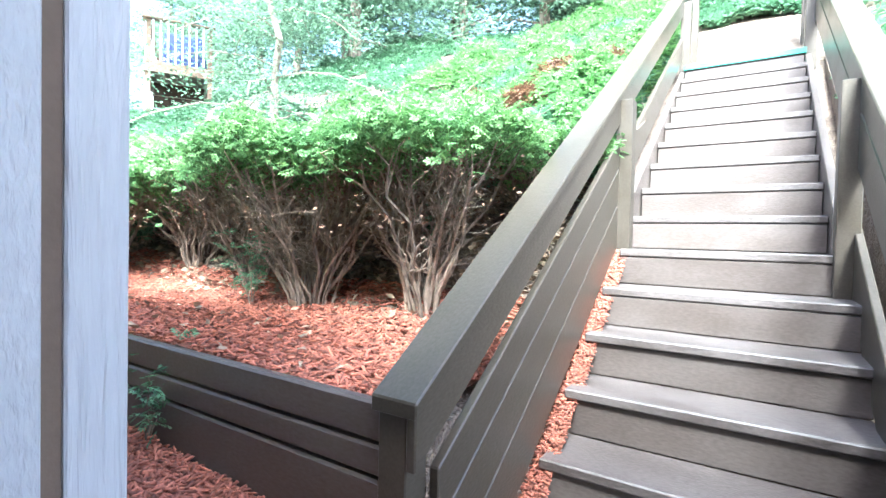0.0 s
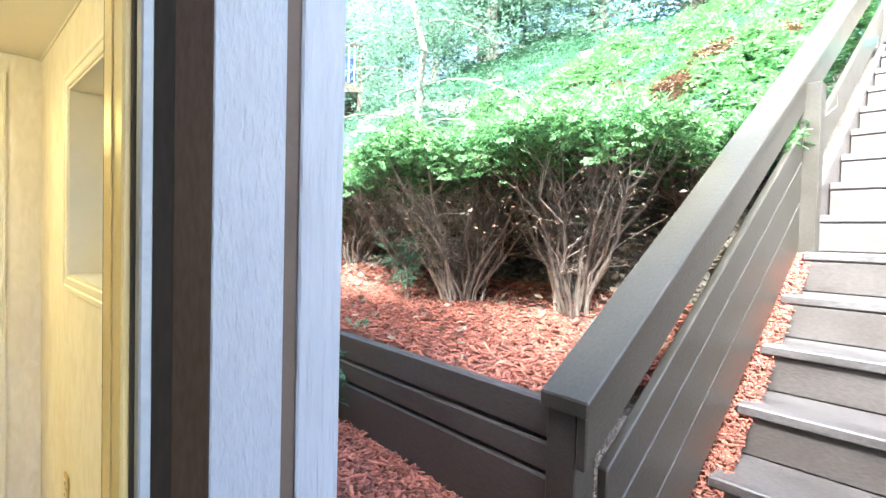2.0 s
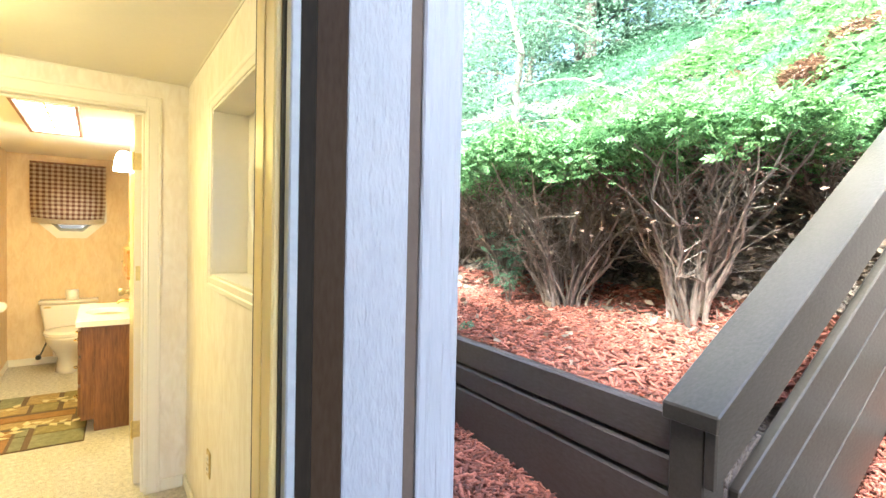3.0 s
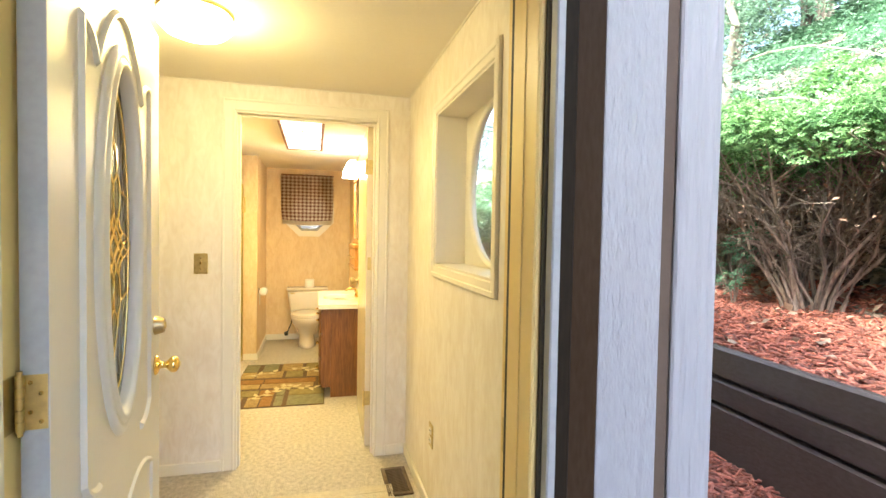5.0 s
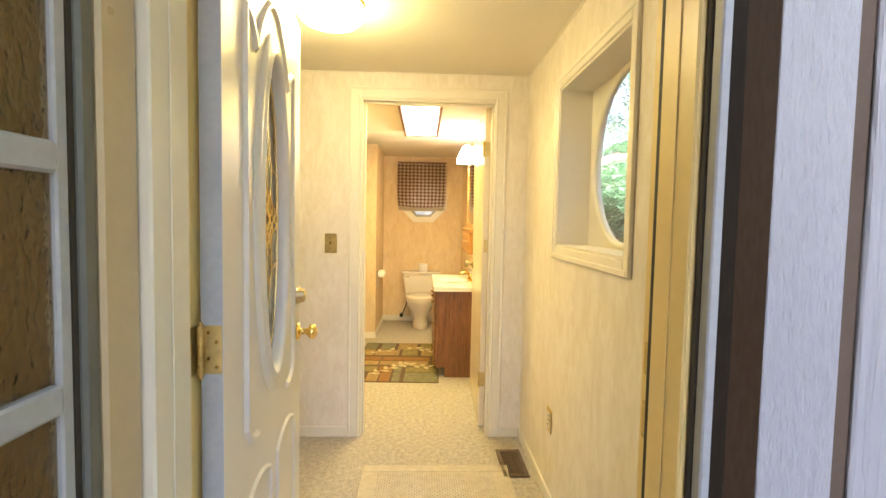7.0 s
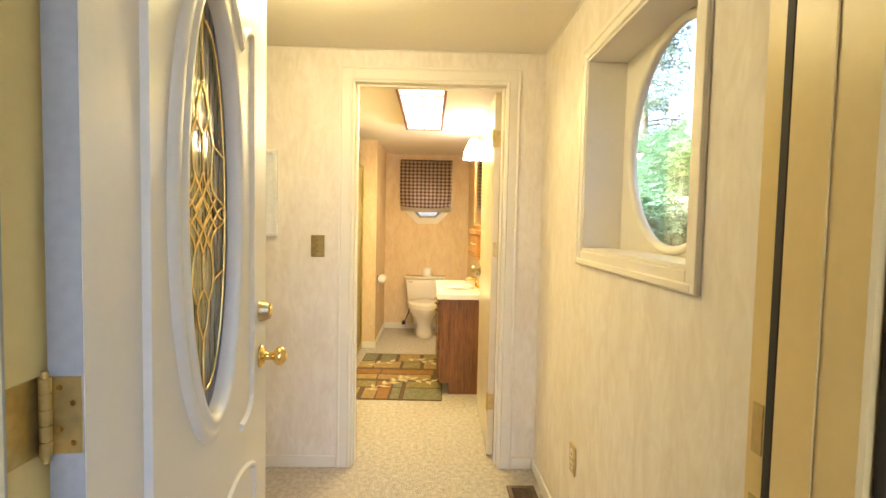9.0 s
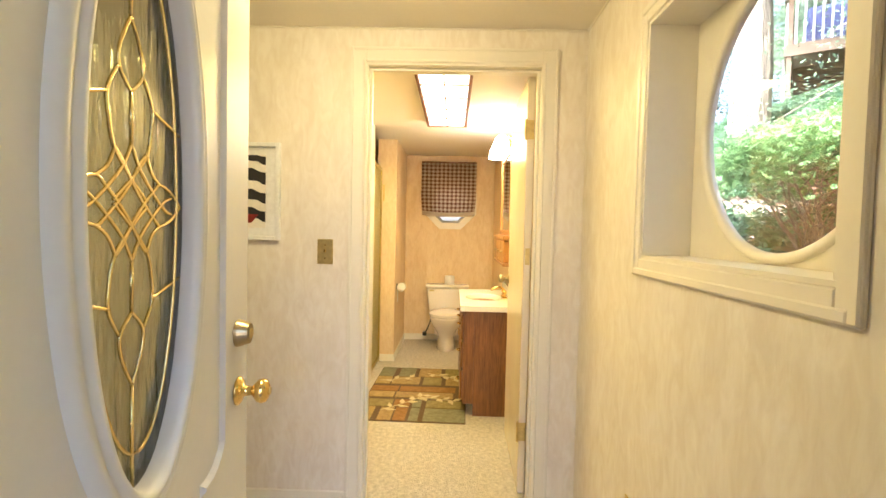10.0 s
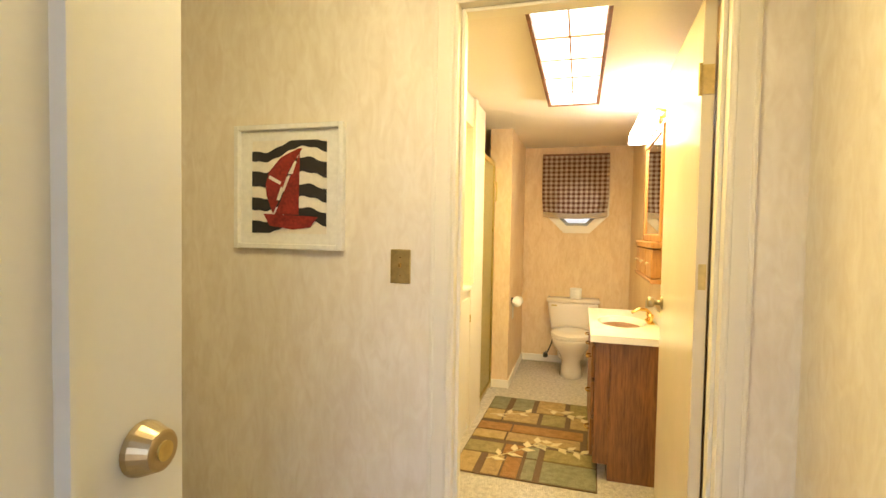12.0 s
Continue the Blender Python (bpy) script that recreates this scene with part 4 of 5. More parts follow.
jib = [(-0.062, -0.095), (-0.088, -0.03), (-0.092, 0.01), (-0.078, 0.055), (-0.03, 0.105), (0.04, 0.135), (0.055, 0.135), (0.0, 0.055), (-0.03, -0.02), (-0.045, -0.06)]
flat(jib, -0.0132, -0.0113, M["red"], "jib", pic)
flat([(-0.075, 0.042), (-0.028, 0.018), (-0.032, 0.008), (-0.079, 0.031)], -0.0150, -0.0135, M["paper"], "sail_patch", pic)
flat([(0.0, 0.045), (0.028, 0.092), (0.034, 0.088), (0.018, 0.045)], -0.0160, -0.0145, M["paper"], "sail_patch", pic)
flat([(-0.045, -0.045), (-0.028, 0.0), (-0.014, -0.003), (-0.034, -0.048)], -0.0160, -0.0145, M["paper"], "sail_patch", pic)

sw = thing("light_switch", pose(FAR + 0.001, -0.464, 1.178, 0, 0, 90), "brass light switch plate with one toggle", "light switch")
part("plate", box(-0.036, 0.036, -0.006, 0, -0.057, 0.057, 0.003), M["brass_dull"], sw)
part("toggle", box(-0.004, 0.004, -0.016, -0.0062, -0.004, 0.012, 0.002), M["brass"], sw)
for z in (-0.030, 0.030):
    part("screw", lathe([(0.0, -0.0062), (0.003, -0.0062), (0.0025, -0.0075), (0.0, -0.0076)], 10, "y", (0, 0, z)), M["brass"], sw)

ol = thing("wall_outlet", pose(-2.505, RIGHT - 0.001, 0.395, 0, 0, 0), "cream wall outlet with brass rimmed plate", "outlet")
part("plate", box(-0.036, 0.036, -0.006, 0, -0.057, 0.057, 0.003), M["brass_dull"], ol)
for z in (-0.022, 0.022):
    f = part("socket", box(-0.017, 0.017, -0.0085, -0.0062, z - 0.015, z + 0.015, 0.003), M["trim"], ol)
    for x in (-0.006, 0.006):
        part("slot", box(x - 0.001, x + 0.001, -0.0095, -0.0087, z - 0.005, z + 0.005), M["black"], f)

fv = thing("floor_vent", pose(-2.858, 0.592, 0.0), "brown metal floor register with slanted slats", "vent")
for r in ((-0.15, 0.15, -0.068, -0.048), (-0.15, 0.15, 0.048, 0.068), (-0.15, -0.125, -0.0478, 0.0478), (0.125, 0.15, -0.0478, 0.0478)):
    part("frame", box(r[0], r[1], r[2], r[3], 0.0005, 0.012, 0.002), M["deck_wood"], fv)
part("well", box(-0.124, 0.124, -0.0475, 0.0475, 0.0005, 0.003), M["black"], fv)
slat = None
for i in range(15):
    x = -0.115 + i * 0.0164
    if slat is None:
        slat = part("slat", box(-0.003, 0.003, -0.047, 0.047, 0.004, 0.010), M["deck_wood"], fv)
        slat.location = (x, 0, 0)
    else:
        s2 = new("slat", slat.data)
        s2.parent = fv
        s2.location = (x, 0, 0)
        s2.rotation_euler = (0, 0, 0.25)
slat.rotation_euler = (0, 0, 0.25)

mt = thing("door_mat", pose(-2.37, 0.172, 0.0), "cream woven cotton door mat with a ribbed border", "mat")
part("base", box(-0.46, 0.46, -0.385, 0.385, 0.0008, 0.008, 0.003), M["mat_cotton"], mt)
gx, gy = np.meshgrid(np.arange(-0.37, 0.371, 0.0125), np.arange(-0.295, 0.296, 0.0125))
keep = ((np.floor(gx / 0.0125) + np.floor(gy / 0.0125)) % 2 == 0).ravel()
pp = np.stack([gx.ravel()[keep], gy.ravel()[keep], np.full(keep.sum(), 0.0075)], 1)
batch("weave", CHIP_V, CHIP_F, pp, np.tile(np.eye(3), (len(pp), 1, 1)), np.tile(np.array([[0.013, 0.008, 0.005]]), (len(pp), 1)), M["mat_cotton"], mt)
bmr = bmesh.new()
for i in range(74):
    y = -0.378 + i * 0.01036
    for x0, x1 in ((-0.452, -0.385), (0.385, 0.452)):
        box(x0, x1, y, y + 0.006, 0.0081, 0.012, bm=bmr)
for i in range(6):
    o = 0.31 + i * 0.0125
    for y in (-o - 0.006, o):
        box(-0.38, 0.38, y, y + 0.006, 0.0081, 0.012, bm=bmr)
tagged(part("ribbing", bmr, M["mat_cotton"], mt), kind="stuff")

cv = thing("trim", pose(0, 0, 0), "thin cream bead along the ceiling's edge", "trim")
cv["kind"] = "structure"
part("bead", box(FAR, FAR + 0.008, LEFT, RIGHT - 0.009, CEIL - 0.008, CEIL - 0.0005, 0.003), M["trim"], cv)
part("bead", box(FAR, FRONT_IN, RIGHT - 0.008, RIGHT, CEIL - 0.008, CEIL - 0.0005, 0.003), M["trim"], cv)

# ---- bathroom ----
bd = thing("bathroom_door", pose(-3.334, 0.459, 0.01, 0, 0, 180 - 1.2), "open cream bathroom door with a metal knob", "door")
# local x from the hinge along the leaf, y towards the wall behind it is negative
part("leaf", box(0.0, 0.755, -0.036, 0.0, 0.0, 2.015, 0.002), mat("glossy_cream_door", (0.74, 0.66, 0.50), 0.22, dark=(0.71, 0.63, 0.47), scale=3, grain=30, bump=0.03, mix=0.3), bd)
k = part("knob", lathe([(0.0, 0.001), (0.03, 0.001), (0.03, 0.006), (0.012, 0.010), (0.011, 0.032), (0.022, 0.036), (0.025, 0.058), (0.020, 0.064), (0.0, 0.065)], 24, "y", (0.69, 0, 0.985)), M["nickel"], bd, "worn metal knob", True)
for z in (0.26, 1.72):
    h = part("hinge", box(-0.0045, -0.0024, -0.034, 0.004, z, z + 0.09), M["brass_dull"], bd, "brass hinge")
    bm = bmesh.new()
    tube(bm, [(-0.004, 0.006, z - 0.004), (-0.004, 0.006, z + 0.094)], 0.006, 0.006, 10)
    part("knuckle", bm, M["brass_dull"], h)
part("latch_plate", box(-0.0025, -0.0005, -0.03, -0.008, 1.12, 1.20), M["brass_dull"], bd)

cl = thing("fluorescent_panel", pose(-4.16, 0.05, BCEIL), "lit fluorescent ceiling panel with a wood frame and gridded diffuser", "ceiling light")
LX, LY = 0.70, 0.155
for r in ((-LX, LX, -LY, -LY + 0.018), (-LX, LX, LY - 0.018, LY), (-LX, -LX + 0.018, -LY + 0.0182, LY - 0.0182), (LX - 0.018, LX, -LY + 0.0182, LY - 0.0182)):
    part("frame", box(r[0], r[1], r[2], r[3], -0.048, -0.001, 0.002), M["oak"], cl)
for i in range(5):
    for j in range(2):
        x0 = -LX + 0.019 + i * (2 * LX - 0.038) / 5
        y0 = -LY + 0.019 + j * (2 * LY - 0.038) / 2
        part("diffuser", box(x0 + 0.003, x0 + (2 * LX - 0.038) / 5 - 0.003, y0 + 0.003, y0 + (2 * LY - 0.038) / 2 - 0.003, -0.040, -0.036), M["diffuser"], cl)
part("grid", boxes([(-LX + 0.019, LX - 0.019, -0.004, 0.004, -0.046, -0.034)] + [(x - 0.004, x + 0.004, -LY + 0.019, LY - 0.019, -0.0458, -0.0342) for x in (-0.404, -0.136, 0.136, 0.404)]), M["oak_light"], cl)

# vanity with its top
VX0, VX1, VY0, VY1 = -5.25, -4.33, 0.205, 0.577
vn = thing("vanity_cabinet", pose(0, 0, 0), "brown oak veneer vanity cabinet with drawers", "cabinet")
part("side_panel", box(VX1 - 0.016, VX1, VY0 + 0.075, VY1, 0.0, 0.735, 0.002), M["oak"], vn)
part("side_panel", box(VX1 - 0.0162, VX1 - 0.0002, VY0, VY0 + 0.0748, 0.085, 0.735, 0.002), M["oak"], vn)
part("side_panel", box(VX0, VX0 + 0.016, VY0, VY1, 0.0, 0.735, 0.002), M["oak"], vn)
part("body", box(VX0 + 0.0165, VX1 - 0.0165, VY0 + 0.004, VY1, 0.085, 0.735), M["oak"], vn)
part("toe_kick", box(VX0 + 0.0165, VX1 - 0.0165, VY0 + 0.075, VY0 + 0.09, 0.0, 0.084), M["black"], vn)


def pull(parent, x, z):
    bm = bmesh.new()
    tube(bm, [(x - 0.03, VY0 - 0.017, z), (x - 0.028, VY0 - 0.036, z), (x, VY0 - 0.042, z), (x + 0.028, VY0 - 0.036, z), (x + 0.03, VY0 - 0.017, z)], 0.004, 0.004, 8)
    part("pull", bm, M["brass"], parent, "brass pull", True)


for z0, z1 in ((0.53, 0.70), (0.33, 0.51), (0.11, 0.31)):
    d = part("drawer_front", box(-4.67, -4.36, VY0 - 0.017, VY0 + 0.003, z0, z1, 0.006), M["oak"], vn)
    pull(d, -4.515, (z0 + z1) / 2)
for x0, x1 in ((-4.95, -4.69), (-5.23, -4.97)):
    d = part("door", box(x0, x1, VY0 - 0.017, VY0 + 0.003, 0.11, 0.70, 0.006), M["oak"], vn)
    pull(d, (x0 + x1) / 2, 0.62)
vt_ = thing("washbasin", pose(0, 0, 0), "cream cultured marble washbasin top on the vanity", "washbasin")
cx, cy, ca, cb = -4.79, 0.365, 0.20, 0.135
outl = [(x, y) for x, y in rect_round(-5.275, -4.30, 0.178, 0.577, cx, cy, 48)]
bm = bmesh.new()
rings = [[bm.verts.new((x, y, 0.736)) for x, y in outl], [bm.verts.new((x, y, 0.772)) for x, y in outl]]
for s, z in ((1.06, 0.772), (1.0, 0.768), (0.92, 0.735), (0.70, 0.69), (0.35, 0.672), (0.08, 0.670)):
    rings.append([bm.verts.new((x, y, z)) for x, y in ellipse(cx, cy, ca * s, cb * s, 48)])
for a, b in zip(rings, rings[1:]):
    for i in range(48):
        bm.faces.new((a[i], a[(i + 1) % 48], b[(i + 1) % 48], b[i]))
bm.faces.new(rings[-1])
bmesh.ops.recalc_face_normals(bm, faces=bm.faces[:])
part("top", bm, M["marble"], vt_)
part("backsplash", box(-5.27, -4.305, 0.558, 0.5775, 0.7725, 0.85, 0.004), M["marble"], vt_)
fa = thing("faucet", pose(-4.79, 0.525, 0.7725), "polished brass bathroom faucet with two handles", "faucet")
part("base", box(-0.075, 0.075, -0.02, 0.02, 0.0, 0.012, 0.004), M["brass"], fa)
bm = bmesh.new()
tube(bm, [(0, 0, 0.01), (0, 0, 0.055), (0, -0.02, 0.075), (0, -0.06, 0.078), (0, -0.095, 0.062), (0, -0.10, 0.052)], 0.012, 0.009, 12)
part("spout", bm, M["brass"], fa, smooth=True)
for x in (-0.055, 0.055):
    part("handle", lathe([(0.0, 0.01), (0.014, 0.01), (0.010, 0.03), (0.018, 0.045), (0.016, 0.058), (0.0, 0.062)], 16, "z", (x, 0, 0)), M["brass"], fa, smooth=True)

mc = thing("medicine_cabinet", pose(0, 0, 0), "honey oak mirrored medicine cabinet with a small drawer", "cabinet")
part("body", box(-5.15, -4.43, 0.530, 0.577, 1.04, 1.885, 0.003), M["oak_light"], mc)
for r in ((-5.15, -5.105, 1.26, 1.885), (-4.475, -4.43, 1.26, 1.885)):
    part("stile", box(r[0], r[1], 0.512, 0.5295, r[2], r[3], 0.004), M["oak_light"], mc)
for z0, z1 in ((1.26, 1.30), (1.845, 1.885)):
    part("rail", box(-5.104, -4.476, 0.512, 0.5295, z0, z1, 0.004), M["oak_light"], mc)
for i in range(3):
    x0 = -5.103 + i * 0.2093
    part("mirror", box(x0, x0 + 0.207, 0.522, 0.5295, 1.301, 1.844, 0.002), M["mirror"], mc, "silvered mirror")
part("shelf", box(-5.17, -4.41, 0.470, 0.5295, 1.225, 1.258, 0.004), M["oak_light"], mc)
part("shelf", box(-5.17, -4.41, 0.470, 0.5295, 1.04, 1.062, 0.004), M["oak_light"], mc)
for i in range(3):
    x0 = -5.145 + i * 0.238
    d = part("drawer", box(x0, x0 + 0.232, 0.476, 0.5295, 1.066, 1.221, 0.005), M["oak_light"], mc)
    bm = bmesh.new()
    tube(bm, [(x0 + 0.09, 0.476, 1.145), (x0 + 0.095, 0.46, 1.138), (x0 + 0.137, 0.46, 1.138), (x0 + 0.142, 0.476, 1.145)], 0.004, 0.004, 8)
    part("pull", bm, M["nickel"], d)

vl = thing("vanity_light", pose(0, 0, 0), "brass vanity light bar with flared white glass shades, lit", "wall light")
part("bar", box(-5.14, -4.50, 0.556, 0.5775, 1.945, 2.005, 0.006), M["brass"], vl)
for x in (-5.06, -4.90, -4.74, -4.58):
    bm = bmesh.new()
    tube(bm, [(x, 0.557, 1.975), (x, 0.50, 1.985), (x, 0.46, 1.965)], 0.008, 0.008, 8)
    part("arm", bm, M["brass"], vl)
    part("shade", lathe([(0.016, 0.045), (0.030, 0.036), (0.046, 0.016), (0.054, -0.010), (0.052, -0.036), (0.060, -0.058), (0.0, -0.046)], 20, "z", (x, 0.455, 1.945)), M["bulb"], vl, "white glass shade, lit", True)

# toilet
tl = thing("toilet", pose(-6.0, 0.062, 0.0), "almond ceramic toilet with closed lid", "toilet")
bm = box(-0.645, -0.455, -0.235, 0.235, 0.37, 0.635, 0.03, segments=3)
for v in bm.verts:
    if v.co.z < 0.45:
        v.co.y *= 0.86
part("tank", bm, M["ceramic"], tl, smooth=True)
part("tank_lid", box(-0.652, -0.44, -0.245, 0.245, 0.636, 0.668, 0.010, segments=2), M["ceramic"], tl, smooth=True)


def oval_stack(rows, n=32):
    bm = bmesh.new()
    rings = [[bm.verts.new((c + a * math.cos(2 * math.pi * i / n), b * math.sin(2 * math.pi * i / n), z)) for i in range(n)] for c, a, b, z in rows]
    for p, q in zip(rings, rings[1:]):
        for i in range(n):
            bm.faces.new((p[i], p[(i + 1) % n], q[(i + 1) % n], q[i]))
    bm.faces.new(rings[0])
    bm.faces.new(rings[-1])
    bmesh.ops.recalc_face_normals(bm, faces=bm.faces[:])
    return bm


part("bowl", oval_stack([(-0.30, 0.20, 0.105, 0.0), (-0.30, 0.19, 0.095, 0.05), (-0.28, 0.175, 0.085, 0.14), (-0.24, 0.195, 0.12, 0.22), (-0.20, 0.235, 0.165, 0.30), (-0.19, 0.25, 0.178, 0.355), (-0.19, 0.25, 0.178, 0.372)]), M["ceramic"], tl, smooth=True)
part("seat", oval_stack([(-0.19, 0.25, 0.182, 0.376), (-0.19, 0.257, 0.188, 0.384), (-0.19, 0.255, 0.186, 0.392)]), M["ceramic"], tl, smooth=True)
part("lid", oval_stack([(-0.19, 0.255, 0.186, 0.396), (-0.19, 0.257, 0.188, 0.404), (-0.19, 0.245, 0.176, 0.414), (-0.19, 0.15, 0.10, 0.418)]), M["ceramic"], tl, smooth=True)
part("neck", box(-0.60, -0.40, -0.13, 0.13, 0.10, 0.375, 0.03, segments=2), M["ceramic"], tl, smooth=True)
part("flush_lever", box(-0.456, -0.440, -0.20, -0.145, 0.597, 0.612, 0.004), M["brass_dull"], tl)
tr = thing("tissue_roll", pose(-6.54, 0.085, 0.6685), "spare white tissue roll on the tank", "tissue roll")
part("roll", lathe([(0.020, 0.0), (0.052, 0.0), (0.055, 0.004), (0.055, 0.097), (0.052, 0.10), (0.020, 0.10)], 24), M["tissue"], tr, smooth=True)
th = thing("tissue_holder", pose(-5.84, -0.44, 0.715), "dark metal tissue holder with a hanging roll", "tissue holder")
part("plate", lathe([(0.0, 0.0), (0.026, 0.0), (0.022, 0.012), (0.010, 0.016), (0.0, 0.016)], 18, "y"), M["black"], th)
part("arm", lathe([(0.007, 0.0155), (0.007, 0.055), (0.010, 0.06), (0.0, 0.065)], 12, "y"), M["black"], th)
part("roll", lathe([(0.015, -0.045), (0.042, -0.045), (0.042, 0.045), (0.015, 0.045)], 24, "x", (0, 0.052, -0.006)), M["tissue"], th, smooth=True)
part("hanging_sheet", box(-0.045, 0.045, 0.012, 0.0135, -0.155, -0.004), M["tissue"], th)
vv = thing("water_valve", pose(-6.60, -0.19, 0.0), "dark supply valve beside the toilet", "valve")
bm = bmesh.new()
tube(bm, [(-0.05, 0, 0.10), (0.02, 0, 0.10), (0.04, 0.02, 0.12), (0.04, 0.06, 0.22), (0.04, 0.08, 0.35)], 0.008, 0.006, 8)
part("hose", bm, M["black"], vv)
part("handle", oval_stack([(0.03, 0.032, 0.022, 0.07), (0.03, 0.035, 0.025, 0.085), (0.03, 0.03, 0.02, 0.11)], 16), M["black"], vv)

# window shade: checked fabric built of woven bands
ws = thing("roman_shade", pose(BACK + 0.0195, 0.052, 0), "brown and white gingham fabric shade half raised", "window shade")
check_d = mat("gingham_brown", (0.22, 0.10, 0.07), 0.9, scale=30, bump=0.2, trans=0.5)
check_m = mat("gingham_tan", (0.55, 0.40, 0.30), 0.9, scale=30, bump=0.2, trans=0.6)
check_l = mat("gingham_white", (0.84, 0.76, 0.62), 0.9, scale=30, bump=0.2, trans=0.7)
NX, NZ = 26, 26
SW, SZ0, SZ1 = 0.315, 1.50, 2.055
meshes = {}


def cloth(i, j):
    y = -SW + 2 * SW * i / NX
    z = SZ0 + (SZ1 - SZ0) * j / NZ
    pinch = 1 - 0.05 * max(0, 1 - j / 10) ** 2
    bulge = 0.018 + 0.014 * math.sin(j * 0.9) * max(0, 1 - j / 9) + 0.006 * math.sin(i * 0.8)
    return (bulge, y * pinch, z - 0.012 * max(0, 1 - j / 6) * math.cos(y / SW * 1.5))


for name, m_, test in (("dark_check", check_d, lambda i, j: i % 2 == 0 and j % 2 == 0), ("mid_check", check_m, lambda i, j: (i + j) % 2 == 1), ("light_check", check_l, lambda i, j: i % 2 == 1 and j % 2 == 1)):
    bm = bmesh.new()
    for j in range(NZ):
        for i in range(NX):
            if test(i, j):
                a = [cloth(i, j), cloth(i + 1, j), cloth(i + 1, j + 1), cloth(i, j + 1)]
                f = [bm.verts.new(p) for p in a]
                b = [bm.verts.new((p[0] - 0.0015, p[1], p[2])) for p in a]
                bm.faces.new(f)
                bm.faces.new(b[::-1])
    tagged(part(name, bm, m_, ws), kind="stuff")
bm = bmesh.new()
pts = [cloth(i, 0) for i in range(NX + 1)]
for k in range(3):
    tube(bm, [(p[0] + 0.004 * k, p[1], p[2] - 0.014 * k - 0.01 * math.cos(p[1] / SW * 1.5)) for p in pts], 0.012, 0.012, 8)
part("hem_fold", bm, check_l, ws, "pale gathered hem")
part("head_rail", box(0.0, 0.02, -SW, SW, SZ1 + 0.002, SZ1 + 0.02, 0.003), M["oak"], ws)

# bath rug: patchwork of woven fields
RX0, RX1, RY0, RY1 = -5.44, -4.185, -0.515, 0.245
rug = thing("bath_rug", pose((RX0 + RX1) / 2, (RY0 + RY1) / 2, 0, 0, 0, -1.5), "patchwork bath rug in tan, rust and blue with leaf sprays", "rug")
hx, hy = (RX1 - RX0) / 2, (RY1 - RY0) / 2
part("backing", box(-hx, hx, -hy, hy, 0.0006, 0.006, 0.002), mat("rug_brown", (0.12, 0.07, 0.035), 0.95, scale=60, grain=200, bump=0.8), rug)
RC = {"tan": (0.42, 0.29, 0.13), "rust": (0.34, 0.18, 0.07), "blue": (0.26, 0.245, 0.15), "olive": (0.31, 0.25, 0.11), "gold": (0.47, 0.33, 0.14)}
RM = {k: mat("rug_" + k, v, 0.95, dark=tuple(c * 0.65 for c in v), scale=25, grain=220, bump=1.0, distance=0.006, spec=0.1) for k, v in RC.items()}
# rows from the doorway side: (x from, x to, list of (y from, y to, colour)) as fractions
for x0, x1, cells in ((0.0, 0.20, ((0, .16, "gold"), (.20, .34, "tan"), (.34, .47, "rust"), (.48, .58, "blue"), (.61, 1, "blue"))),
                      (0.20, 0.33, ((0, .30, "olive"), (.30, .47, "rust"), (.48, .58, "blue"), (.61, 1, "olive"))),
                      (0.36, 0.47, ((0, .28, "gold"), (.28, .88, "tan"), (.92, 1, "rust"))),
                      (0.47, 0.58, ((0, .30, "rust"), (.30, .90, "rust"), (.92, 1, "tan"))),
                      (0.61, 0.78, ((0, .18, "gold"), (.18, .50, "tan"), (.52, .74, "olive"), (.77, 1, "tan"))),
                      (0.78, 1.0, ((0, .18, "blue"), (.22, .42, "blue"), (.45, .72, "tan"), (.75, 1, "olive")))):
    for y0, y1, c in cells:
        part("patch", box(hx - 2 * hx * x1 + 0.008, hx - 2 * hx * x0 - 0.008, -hy + 2 * hy * y0 + 0.006, -hy + 2 * hy * y1 - 0.006, 0.0062, 0.0105, 0.002), RM[c], rug)
cream = mat("rug_cream", (0.60, 0.49, 0.27), 0.95, scale=25, grain=220, bump=0.8)
rr = random.Random(3)
for (sx, sy), (ex, ey), nleaf in (((0.45, -0.22), (0.10, 0.06), 9), ((0.16, 0.02), (0.22, 0.30), 6), ((-0.45, 0.05), (-0.30, 0.33), 6), ((-0.22, -0.34), (-0.34, -0.08), 4)):
    bm = bmesh.new()
    tube(bm, [(sx + (ex - sx) * t, sy + (ey - sy) * t + 0.03 * math.sin(t * 3), 0.0105) for t in (0, .25, .5, .75, 1)], 0.004, 0.003, 5)
    for i in range(nleaf):
        t = (i + 0.5) / nleaf
        px, py = sx + (ex - sx) * t, sy + (ey - sy) * t + 0.03 * math.sin(t * 3)
        a = math.atan2(ey - sy, ex - sx) + (0.9 if i % 2 else -0.9) + rr.uniform(-0.2, 0.2)
        L, W = rr.uniform(0.07, 0.10), rr.uniform(0.018, 0.026)
        pts = [(0, 0), (L * .4, W), (L, 0), (L * .4, -W)]
        lo = [bm.verts.new((px + x * math.cos(a) - y * math.sin(a), py + x * math.sin(a) + y * math.cos(a), 0.0106)) for x, y in pts]
        hi = [bm.verts.new((v.co.x, v.co.y, 0.0135)) for v in lo]
        bm.faces.new(hi)
        for q in range(4):
            bm.faces.new((lo[q], lo[(q + 1) % 4], hi[(q + 1) % 4], hi[q]))
    part("leaf_spray", bm, cream, rug, "cream leaf spray")

